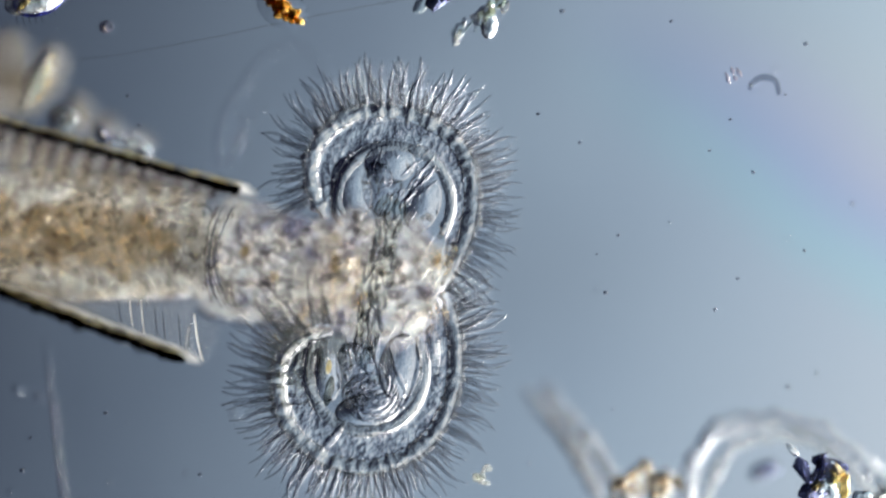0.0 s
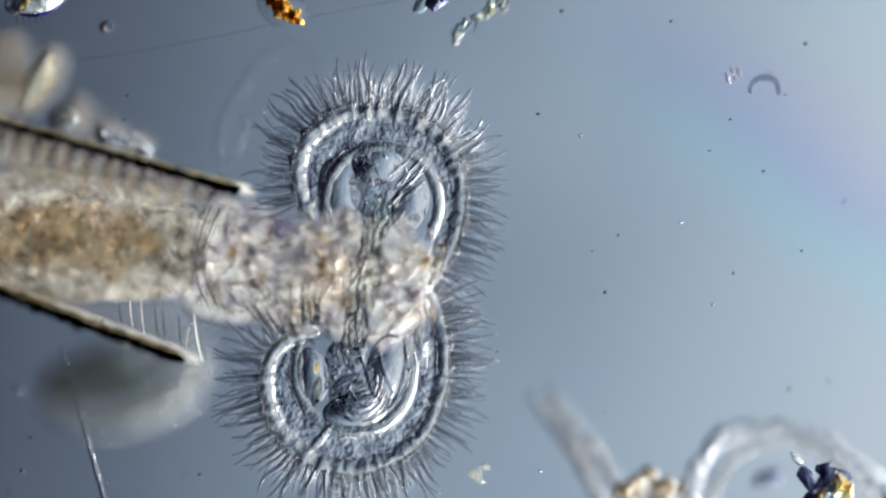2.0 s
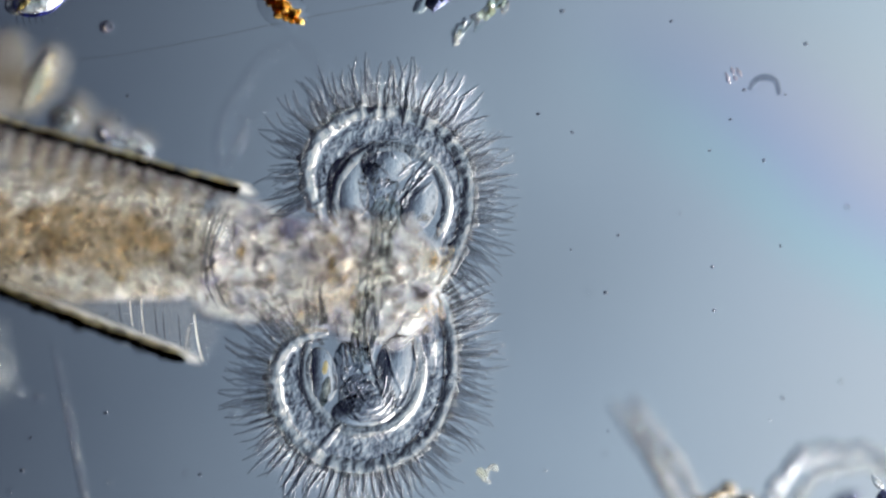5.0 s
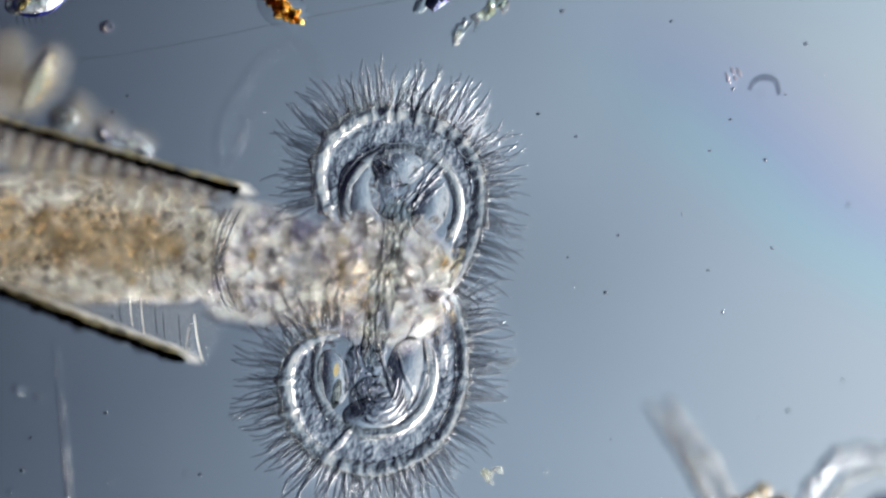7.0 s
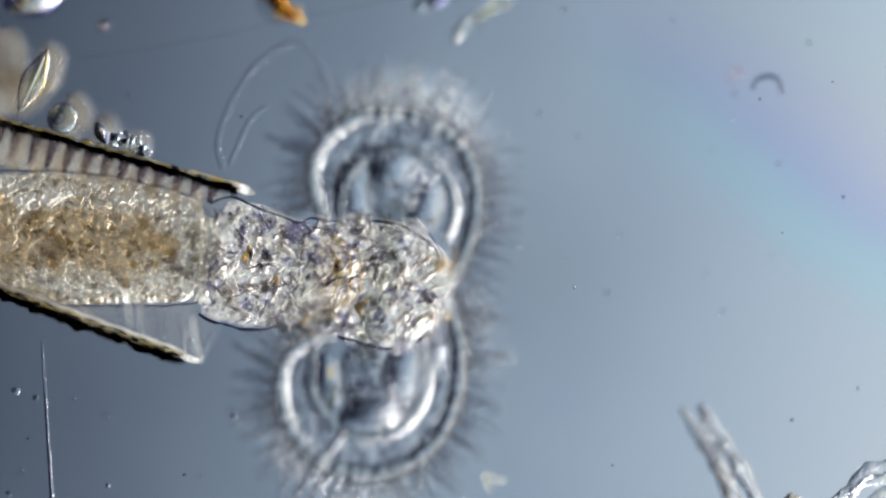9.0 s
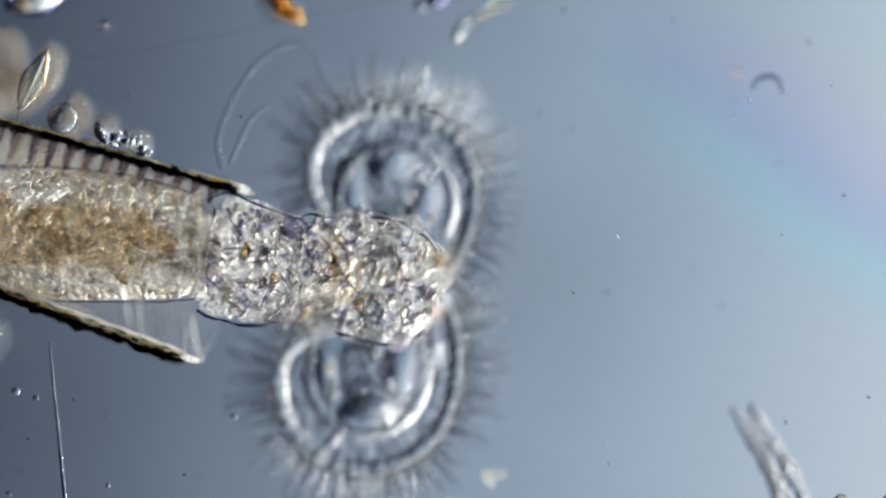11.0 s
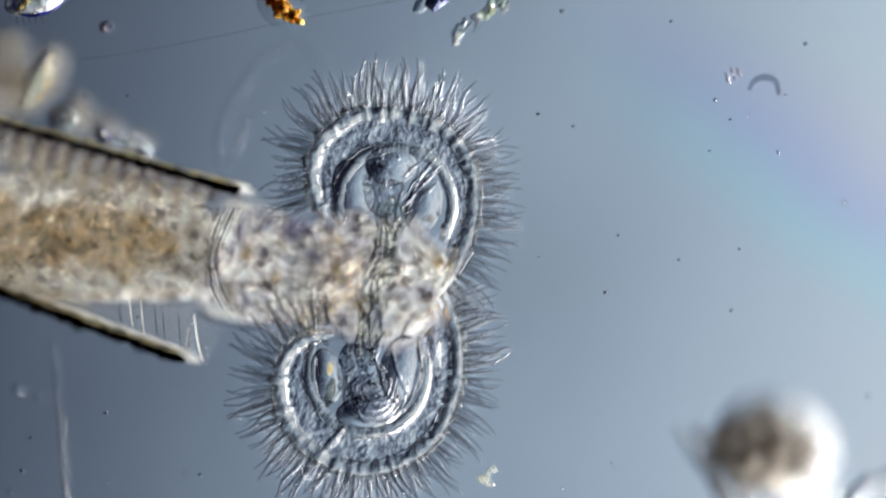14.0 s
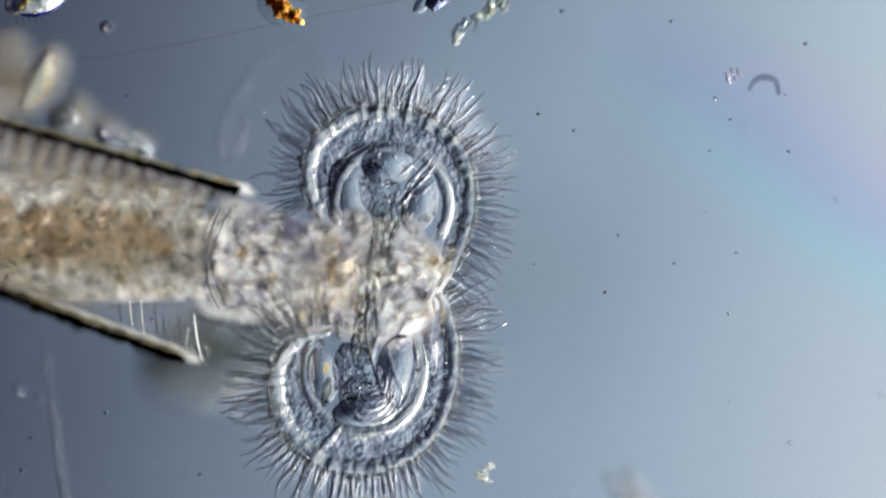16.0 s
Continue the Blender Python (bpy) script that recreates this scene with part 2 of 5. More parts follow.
def sweep(points, radii, sides=8, flat=1.0, closed=False):
    """A round or flattened bar along points; flat: height over width. Capped at its ends."""
    pts = [Vector(p) for p in points]
    n = len(pts)
    verts, faces = [], []
    for i, p in enumerate(pts):
        a = pts[(i - 1) % n] if closed or i else pts[0]
        b = pts[(i + 1) % n] if closed or i < n - 1 else pts[-1]
        d = (b - a).normalized()
        up = Vector((0, 0, 1)) if abs(d.z) < 0.95 else Vector((1, 0, 0))
        side = d.cross(up).normalized()
        up = side.cross(d).normalized()
        r = radii[i] if hasattr(radii, "__len__") else radii
        for k in range(sides):
            t = 2 * math.pi * k / sides
            verts.append(p + side * (r * math.cos(t)) + up * (r * flat * math.sin(t)))
    m = n if closed else n - 1
    for i in range(m):
        for k in range(sides):
            j = (i + 1) % n
            faces.append((i * sides + k, i * sides + (k + 1) % sides, j * sides + (k + 1) % sides, j * sides + k))
    if not closed:
        faces.append(tuple(range(sides))[::-1])
        faces.append(tuple((n - 1) * sides + k for k in range(sides)))
    return verts, [f[::-1] for f in faces]


def ridge(points, widths, height, wave=0.0, size=0.04, seed=0.0):
    """A low soft fold along points: half widths, height over half width, a flat underside."""
    pts = [Vector(p) for p in points]
    n, m = len(pts), 14
    verts, faces = [], []
    for i, p in enumerate(pts):
        d = (pts[min(i + 1, n - 1)] - pts[max(i - 1, 0)]).normalized()
        side = d.cross(Vector((0, 0, 1))).normalized()
        w = widths[i] if hasattr(widths, "__len__") else widths
        p = p + side * (wave * noise.noise(p / size + Vector((seed, 0, 3))))
        w *= 1 + 4 * wave / 0.05 * noise.noise(p / size * 1.7 + Vector((0, seed, 1)))
        for k in range(m + 1):
            u = 2 * k / m - 1
            q = p + side * (w * u)
            rough = 1 + 6 * wave / 0.05 * noise.noise(q / size * 1.4 + Vector((seed, 5, 0)))
            verts.append(q + Vector((0, 0, height * w * math.cos(math.pi * u / 2) ** 2 * rough)))
        for u in (1, -1):
            verts.append(p + side * (w * u) - Vector((0, 0, 0.004)))
    c = m + 3
    for i in range(n - 1):
        for k in range(c):
            faces.append((i * c + k, i * c + (k + 1) % c, (i + 1) * c + (k + 1) % c, (i + 1) * c + k))
    faces.append(tuple(range(c))[::-1])
    faces.append(tuple((n - 1) * c + k for k in range(c)))
    return verts, faces


def dome(c, rx, ry, height, turn=0.0, seg=28, rings=9):
    """A low soft swelling with a flat underside."""
    c = Vector(c)
    ct, st = math.cos(radians(turn)), math.sin(radians(turn))
    verts, faces = [c + Vector((0, 0, height))], []
    for i in range(1, rings + 1):
        q = i / rings
        for k in range(seg):
            b = 2 * math.pi * k / seg
            x, y = rx * q * math.cos(b), ry * q * math.sin(b)
            verts.append(c + Vector((x * ct - y * st, x * st + y * ct, height * math.cos(math.pi * q / 2) ** 2)))
    for k in range(seg):
        faces.append((0, 1 + k, 1 + (k + 1) % seg))
    for i in range(rings - 1):
        for k in range(seg):
            a, b = 1 + i * seg + k, 1 + i * seg + (k + 1) % seg
            faces.append((a, a + seg, b + seg, b))
    n = len(verts)
    verts.append(c - Vector((0, 0, 0.004)))
    last = 1 + (rings - 1) * seg
    faces += [(n, last + (k + 1) % seg, last + k) for k in range(seg)]
    return verts, faces


def lumpy(geo, amount, size, seed=0.0):
    """Moves each vertex along its way from the middle by smooth noise."""
    verts, faces = geo
    c = sum((Vector(v) for v in verts), Vector()) / len(verts)
    out = []
    for v in verts:
        v = Vector(v)
        w = noise.noise(v / size + Vector((seed, seed * 2, 0))) + 0.5 * noise.noise(v / size * 2.3 + Vector((0, seed, seed)))
        d = v - c
        out.append(v + d.normalized() * amount * w if d.length > 1e-6 else v)
    return out, faces


def ball(c, rx, ry, rz, turn=0.0, seg=16, rings=10):
    """An egg-shaped body, turned in the plane by degrees."""
    c = Vector(c)
    ct, st = math.cos(radians(turn)), math.sin(radians(turn))
    verts, faces = [], []
    for i in range(rings + 1):
        a = math.pi * min(max(i / rings, 0.004), 0.996)
        for k in range(seg):
            b = 2 * math.pi * k / seg
            x, y, z = rx * math.cos(a), ry * math.sin(a) * math.cos(b), rz * math.sin(a) * math.sin(b)
            verts.append(c + Vector((x * ct - y * st, x * st + y * ct, z)))
    for i in range(rings):
        for k in range(seg):
            faces.append((i * seg + k, i * seg + (k + 1) % seg, (i + 1) * seg + (k + 1) % seg, (i + 1) * seg + k))
    faces.append(tuple(range(seg))[::-1])
    faces.append(tuple(rings * seg + k for k in range(seg)))
    return verts, [f[::-1] for f in faces]


def bodied(stations, z, steps=60, sides=36, depth=1.0):
    """A rounded body along x: stations of (x, middle y, half width) in plan units."""
    xs, ys, rs = zip(*stations)
    pts, rad = [], []
    for i in range(steps + 1):
        x = xs[0] + (xs[-1] - xs[0]) * i / steps
        pts.append(P(x, np.interp(x, xs, ys), z))
        rad.append(max(K * float(np.interp(x, xs, rs)), 0.004))
    rad = list(np.convolve(np.pad(rad, 2, mode="edge"), [0.1, 0.2, 0.4, 0.2, 0.1], "valid"))
    return sweep(pts, rad, sides, depth)


def smooth_path(ctrl, n):
    """A smooth line of n + 1 places through a few guide places."""
    c = [Vector(p) for p in ctrl]
    out = []
    for i in range(n + 1):
        u = i / n * (len(c) - 1)
        k = min(int(u), len(c) - 2)
        t = u - k
        p0, p1, p2, p3 = c[max(k - 1, 0)], c[k], c[k + 1], c[min(k + 2, len(c) - 1)]
        out.append(0.5 * ((2 * p1) + (p2 - p0) * t + (2 * p0 - 5 * p1 + 4 * p2 - p3) * t * t + (3 * p1 - p0 - 3 * p2 + p3) * t ** 3))
    return out


# ---- structure: lamp field and glass slide ----
def plate(name, half, z0, z1, material):
    h = half
    verts = [(x, y, z) for z in (z0, z1) for x, y in ((-h, -h), (h, -h), (h, h), (-h, h))]
    faces = [(0, 3, 2, 1), (4, 5, 6, 7), (0, 1, 5, 4), (1, 2, 6, 5), (2, 3, 7, 6), (3, 0, 4, 7)]
    ob = new(name, mesh_from(name, verts, faces, material, False))
    return ob


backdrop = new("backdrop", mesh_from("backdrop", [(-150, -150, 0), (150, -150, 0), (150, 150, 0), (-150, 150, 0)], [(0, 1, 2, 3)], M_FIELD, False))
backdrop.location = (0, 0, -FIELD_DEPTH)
tagged(backdrop, "softly glowing blue-grey lamp field under the slide, its falloff painted in", "backdrop", kind="structure")


def slide_material():
    """Clear glass with a faint oily colour fringe across one corner."""
    m, nt = blank("slide_glass")
    L = nt.links.new
    co = nt.nodes.new("ShaderNodeTexCoord")
    sep = nt.nodes.new("ShaderNodeSeparateXYZ")
    L(co.outputs["Object"], sep.inputs[0])
    px = math_node(nt, "MULTIPLY_ADD", sep.outputs[0], 1 / (K * 1.037), 784.0)
    py = math_node(nt, "MULTIPLY_ADD", sep.outputs[1], -1 / (K * 1.037), 441.0)
    wob = noise_node(nt, co.outputs["Object"], 0.9, 2)
    n = math_node(nt, "ADD", math_node(nt, "MULTIPLY", math_node(nt, "SUBTRACT", px, 1340.0), 0.59),
                  math_node(nt, "MULTIPLY", math_node(nt, "SUBTRACT", py, 227.0), -0.81))
    n = math_node(nt, "ADD", n, math_node(nt, "MULTIPLY", math_node(nt, "SUBTRACT", wob, 0.5), 120.0))
    n01 = math_node(nt, "MULTIPLY_ADD", n, 1 / 800.0, 0.5)
    fringe = ramp(nt, n01, [(0.0, (0.96, 0.96, 0.965)), (0.27, (0.955, 0.96, 0.97)), (0.40, (0.885, 0.985, 0.995)), (0.49, (0.89, 0.905, 1.0)), (0.58, (0.965, 0.94, 0.985)), (0.70, (0.99, 0.985, 0.975)), (0.86, (0.985, 1.0, 0.995)), (1.0, W)], "EASE")
    mr = nt.nodes.new("ShaderNodeMapRange")
    mr.interpolation_type = "SMOOTHSTEP"
    L(px, mr.inputs[0])
    mr.inputs[1].default_value, mr.inputs[2].default_value = 900.0, 1450.0
    dx = math_node(nt, "MULTIPLY", math_node(nt, "SUBTRACT", px, 960.0), 1 / 190.0)
    dy = math_node(nt, "MULTIPLY", math_node(nt, "SUBTRACT", py, 490.0), 1 / 120.0)
    r2 = math_node(nt, "ADD", math_node(nt, "MULTIPLY", dx, dx), math_node(nt, "MULTIPLY", dy, dy))
    stain = math_node(nt, "POWER", 0.5, r2)
    smear = ramp(nt, noise_node(nt, co.outputs["Object"], 0.8, 3), [(0.32, (0.90, 0.905, 0.92)), (0.68, (0.99, 0.99, 0.985))])
    mx = nt.nodes.new("ShaderNodeMix")
    mx.data_type = "RGBA"
    L(mr.outputs[0], mx.inputs[0])
    L(smear, mx.inputs[6])
    L(fringe, mx.inputs[7])
    ms2 = nt.nodes.new("ShaderNodeMix")
    ms2.data_type, ms2.blend_type = "RGBA", "MULTIPLY"
    L(math_node(nt, "MULTIPLY", stain, 0.22), ms2.inputs[0])
    L(mx.outputs[2], ms2.inputs[6])
    ms2.inputs[7].default_value = (0.84, 0.82, 0.80, 1)
    t = nt.nodes.new("ShaderNodeBsdfTransparent")
    L(ms2.outputs[2], t.inputs[0])
    gl = nt.nodes.new("ShaderNodeBsdfGlossy")
    gl.inputs["Roughness"].default_value = 0.02
    ms = nt.nodes.new("ShaderNodeMixShader")
    ms.inputs[0].default_value = 0.01
    L(t.outputs[0], ms.inputs[1])
    L(gl.outputs[0], ms.inputs[2])
    out = nt.nodes.new("ShaderNodeOutputMaterial")
    L(ms.outputs[0], out.inputs[0])
    return m


M_SLIDE = slide_material()
slide = plate("floor", 12, -1.9, -1.6, M_SLIDE)
slide.visible_shadow = False
tagged(slide, "clear glass microscope slide under the water film", "glass slide", kind="structure")


# ---- the tube ----
AX = Vector((0.951, -0.309, 0))      # along the tube, towards its mouth
AN = Vector((0.309, 0.951, 0))       # across it
MOUTH = P(388, 487, BODY_Z)
R_TUBE = 158 * K


def tube_point(s, a, r):
    """s metres back from the mouth, a the angle round the axis from the upper flank over the top."""
    r *= 1 - 0.075 * s      # it narrows towards its foot
    return MOUTH - AX * s + AN * (r * math.cos(a)) + Vector((0, 0, r * math.sin(a)))


def shell(s0, s1, a0, a1, r_out, thick, ns, na, wave=0.0, seed=0.0):
    verts, faces = [], []
    ring = abs(a1 - a0) > 6.28
    cols = na if ring else na + 1
    for i in range(ns + 1):
        s = s0 + (s1 - s0) * i / ns
        for k in range(cols):
            a = a0 + (a1 - a0) * k / na
            lean = 0.08 * math.sin(a) + 0.02 * math.cos(a)
            w = wave * (noise.noise(Vector((s * 9 + seed, math.cos(a) * 3, math.sin(a) * 3))) + 0.6 * noise.noise(Vector((s * 26, seed, a * 5))))
            for r in (r_out + w, r_out - thick - w):
                verts.append(tube_point(s + lean * max(0, 1 - s / 0.5), a, r))
    for i in range(ns):
        for k in range(na):
            k2 = (k + 1) % cols
            A, B, C, D = i * cols + k, i * cols + k2, (i + 1) * cols + k2, (i + 1) * cols + k
            faces.append((2 * A, 2 * B, 2 * C, 2 * D))
            faces.append((2 * A + 1, 2 * D + 1, 2 * C + 1, 2 * B + 1))
            if i == 0:
                faces.append((2 * A, 2 * A + 1, 2 * B + 1, 2 * B))
            if i == ns - 1:
                faces.append((2 * D, 2 * C, 2 * C + 1, 2 * D + 1))
    if not ring:
        for i in range(ns):
            A, D = i * cols, (i + 1) * cols
            faces.append((2 * A, 2 * D, 2 * D + 1, 2 * A + 1))
            A, D = i * cols + na, (i + 1) * cols + na
            faces.append((2 * A, 2 * A + 1, 2 * D + 1, 2 * D))
    return verts, faces


tube = thing("tube_case", tube_point(0.6, 0, 0), "translucent amber-edged tube case round the animal, open at its mouth", "tube case")
film = shell(0.0, 1.9, 0, 2 * math.pi, R_TUBE, 0.010, 60, 64, 0.002)      # the case's film, far thinner than its edges
part("wall", (film[0][::2], [tuple(v // 2 for v in f) for f in film[1] if all(v % 2 == 0 for v in f)]), M_TUBE, tube)
for nm, mid, thick in (("upper_ridge", 0.0, 0.042), ("lower_ridge", math.pi, 0.050)):
    crest = [tube_point(0.012 + 1.888 * k / 150, mid, R_TUBE - thick * 0.25) + Vector((0, 0, 0.01)) for k in range(151)]
    part(nm, lumpy(sweep(crest, [0.30 * thick * min(1, 0.4 + k / 6) * (1 + 0.6 * noise.noise(Vector((k * 0.31, mid, 2)))) for k in range(151)], 10, 6.0), 0.004, 0.03, mid), M_WALL, tube, "rough golden-brown edge of the case")
rnd = random.Random(77)
for i in range(90):
    a = (0.0 if i % 2 else math.pi) + rnd.uniform(-0.12, 0.12)
    sz = rnd.uniform(0.010, 0.022)
    c = tube_point(0.03 + 1.35 * rnd.random(), a, R_TUBE + rnd.uniform(-0.012, 0.022))
    part("bead", lumpy(ball(c, sz * 1.5, sz * 0.7, sz, -18, 10, 6), sz * 0.3, sz * 1.4, i), M_WALL if i % 3 else M_SPECK, tube)
for i in range(110):
    a = 0.0 if i % 2 else math.pi
    s0 = 0.02 + 1.34 * (i // 2) / 55 + rnd.uniform(0, 0.02)
    ln = rnd.uniform(0.012, 0.11)
    rr0 = R_TUBE + rnd.gauss(-0.014 if i % 2 == 0 else 0.014, 0.007)
    fat = rnd.uniform(0.25, 0.60)
    part("gold_fleck", sweep([tube_point(s0 + ln * k / 5, a + 0.02 * (k % 2), rr0 + 0.002 * math.sin(k + i)) + Vector((0, 0, 0.12)) for k in range(6)], [w * fat for w in (0.004, 0.010, 0.013, 0.011, 0.010, 0.004)], 7), M_GOLD, tube)
for i in range(16):
    s = 0.16 + i * 0.098 + random.uniform(-0.006, 0.006)
    r0 = R_TUBE - 0.024
    depth = 0.09 + 0.008 * i + random.uniform(-0.01, 0.01)
    verts, faces = [], []
    n = 10
    for k in range(n + 1):
        a = -0.40 + 0.58 * k / n
        d = min(depth, 0.22) * (1 - (abs(k - n / 2) / (n / 2)) ** 2 * 0.6)
        for s2, r in ((s - 0.027, r0), (s + 0.027, r0), (s + 0.013, r0 - d), (s - 0.013, r0 - d)):
            verts.append(tube_point(s2, a, r))
    for k in range(n):
        for j in range(4):
            faces.append((k * 4 + j, k * 4 + (j + 1) % 4, k * 4 + 4 + (j + 1) % 4, k * 4 + 4 + j))
    faces += [(3, 2, 1, 0), (n * 4, n * 4 + 1, n * 4 + 2, n * 4 + 3)]
    part("rib", (verts, faces), M_RIB, tube)


def edge_z(s):
    """Height of the case's dark edge: it sinks away from the mouth."""
    return float(np.interp(s, (0.0, 0.35, 1.1, 1.7), (0.25, 0.20, 0.05, 0.02)))


# a thin dark line on each flank, with dark and golden strands twisted along it
for a, r in ((math.pi, R_TUBE + 0.022), (0.0, R_TUBE - 0.014)):
    rim_line = [tube_point(0.03 + 1.6 * k / 90, a, r + 0.010 * noise.noise(Vector((k * 0.30, a, 0)))) + Vector((0, 0, edge_z(1.6 * k / 90))) for k in range(91)]
    part("dark_edge", sweep(rim_line, [min(1, 0.5 + k / 4) * (0.017 + 0.011 * noise.noise(Vector((k * 0.37, 3, a)))) for k in range(91)], 10), M_BLACK, tube, "dark rough edge of the case")
    for i in range(17):
        s0 = 0.03 + 0.092 * i + rnd.uniform(-0.012, 0.012)
        for mt, nm, shift, fat, up in ((M_BLACK, "dark_strand", 0.0, rnd.uniform(0.014, 0.023), 1.0), (M_GOLD, "gold_strand", 0.046, rnd.uniform(0.005, 0.010), 0.15)):
            ln, lean = rnd.uniform(0.10, 0.16), rnd.uniform(0.010, 0.020)
            pts = [tube_point(s0 + shift + ln * k / 8, a, r + lean * (0.5 - k / 8) * (2 if a == 0.0 else -2) + 0.004 * math.sin(k * 0.9 + i)) + Vector((0, 0, edge_z(s0 + shift) * up + 0.01)) for k in range(9)]
            part(nm, sweep(pts, [fat * (0.15 + 0.85 * math.sin(math.pi * (k + 0.3) / 8.6)) for k in range(9)], 8), mt, tube)
for i in range(56):
    a = 0.0 if i % 2 else math.pi
    sz = rnd.uniform(0.014, 0.028)
    c = tube_point(0.04 + 1.4 * rnd.random(), a, R_TUBE + (rnd.uniform(-0.034, 0.006) if i % 2 else rnd.uniform(0.014, 0.042))) + Vector((0, 0, rnd.uniform(0.02, 0.20)))
    part("bead", lumpy(ball(c, sz * 1.5, sz * 0.8, sz, -18, 10, 6), sz * 0.4, sz * 1.2, i), M_BLACK, tube)
lining = [tube_point(0.10 + 1.5 * k / 60, 0, R_TUBE - 0.035 - 0.5 * min(0.20, 0.06 + 0.0035 * k)) + Vector((0, 0, -0.14)) for k in range(61)]
low = [tube_point(0.55 + 1.1 * k / 60, math.pi, R_TUBE - 0.055 - 0.9 * min(0.034, 0.006 + 0.0012 * k)) + Vector((0, 0, 0.06)) for k in range(61)]
part("lining", lumpy(sweep(low, [min(0.034, 0.006 + 0.0012 * k) for k in range(61)], 14, 0.3), 0.010, 0.06, 9.0), M_PAD, tube, "pale brown lining of the case")
part("lining", lumpy(sweep(lining, [0.5 * min(0.20, 0.06 + 0.0035 * k) * min(1, 0.2 + k / 5) for k in range(61)], 14, 0.25), 0.012, 0.06, 4.0), M_PAD, tube, "pale brown lining of the case")
for i in range(9):
    s = 0.22 + i * 0.125 + rnd.uniform(-0.012, 0.012)
    d = min(0.10 + 0.014 * i, 0.2)
    c = tube_point(s, 0.42, R_TUBE - 0.05 - d * 0.40)
    part("pad", lumpy(ball(c, 0.038, d * 0.55, 0.03, -14, 14, 10), 0.010, 0.06, i), M_PAD, tube)
part("pale_edge", sweep([tube_point(0.02 + 1.5 * k / 40, math.pi - 0.12, R_TUBE - 0.030 - 0.006 * min(1, k / 20) + 0.004 * math.sin(k * 1.7)) + Vector((0, 0, 0.14)) for k in range(41)], [0.004 + 0.003 * min(1, k / 22) + 0.005 * math.sin(k * 0.9) ** 2 for k in range(41)], 8), M_ROLL, tube, "pale inner edge of the case")
part("pale_edge", sweep(smooth_path([tube_point(0.06, math.pi - 0.85, R_TUBE), tube_point(0.045, math.pi - 0.55, R_TUBE), tube_point(0.02, math.pi - 0.2, R_TUBE), tube_point(0.0, math.pi, R_TUBE)], 16), 0.004, 8), M_PALE, tube, "pale inner edge of the case")

part("tip", lumpy(ball(tube_point(0.008, 0.0, R_TUBE + 0.002) + Vector((0, 0, 0.10)), 0.066, 0.026, 0.02, -22, 16, 10), 0.006, 0.03), M_PALE, tube, "bright clear tip of the case edge")
part("tip", lumpy(ball(tube_point(0.0, math.pi, R_TUBE - 0.006) + Vector((0, 0, 0.06)), 0.055, 0.020, 0.02, -20, 16, 10), 0.004, 0.03), M_PALE, tube, "bright clear tip of the case edge")

# ---- the animal ----
animal = thing("rotifer", P(388, 440, BODY_Z), "translucent tube-dwelling rotifer with a two-lobed ciliated crown", "rotifer")

trunk = part("trunk", lumpy(bodied([(-110, 405, 92), (0, 410, 108), (100, 415, 114), (200, 420, 112), (290, 430, 100), (340, 438, 90), (362, 442, 70), (376, 444, 14)],
                                   BODY_Z, 110, 48, 0.30), 0.012, 0.07, 1.0), M_TRUNK, animal, "golden-brown grainy trunk inside the case")
rnd = random.Random(5)
for i in range(100):
    x, y = rnd.gauss(165, 85), rnd.gauss(0, 32)
    x = min(max(x, -60), 345)
    r = rnd.uniform(3, 8) * K
    yy = float(np.interp(x, [-60, 200, 345], [405, 420, 437])) + min(max(y, -70), 70)
    part("food_grain", lumpy(ball(P(x, yy, BODY_Z + rnd.uniform(-0.06, 0.10)), r * rnd.uniform(1, 1.6), r, r * 0.8, rnd.uniform(0, 180), 10, 6), r * 0.3, r * 1.5, i), M_GRAIN, animal)
for i in range(27):
    x, y = -70 + 45 * (i % 9) + rnd.uniform(-8, 8), 370 + 38 * (i // 9) + 3 * (i % 9) + rnd.uniform(-7, 7)
    if i in (8, 26):
        continue
    r = rnd.uniform(17, 25) * K
    part("gut_clump", lumpy(ball(P(x, y, BODY_Z + rnd.uniform(-0.05, 0.05)), r * rnd.uniform(1.0, 1.3), r * 0.85, r * 0.4, rnd.uniform(0, 180), 18, 10), r * 0.6, r * 0.7, i + 0.5), M_GUT, animal, "golden-brown gut contents")
neck = part("neck", lumpy(bodied([(364, 445, 80), (378, 449, 103), (402, 454, 109), (431, 459, 109), (465, 469, 104), (500, 475, 97), (540, 480, 92), (560, 482, 60)], BODY_Z, 70, 48, 0.28), 0.014, 0.08, 2.0),
            M_NECK, animal, "wrinkled translucent neck")
head = part("head", lumpy(bodied([(525, 480, 70), (545, 482, 95), (600, 487, 102), (650, 495, 114), (700, 497, 112), (745, 500, 92), (780, 503, 62), (798, 505, 12)], BODY_Z, 70, 48, 0.26), 0.014, 0.09, 3.0),
            M_NECK, animal, "wrinkled translucent head")
for x, y, r in ((779, 462, 15), (768, 552, 11)):
    part("snout_knob", lumpy(ball(P(x, y, BODY_Z), r * K, r * K * 0.9, r * K, 20, 14, 10), 0.006, 0.04, x), M_AMBER, animal)
rnd = random.Random(7)
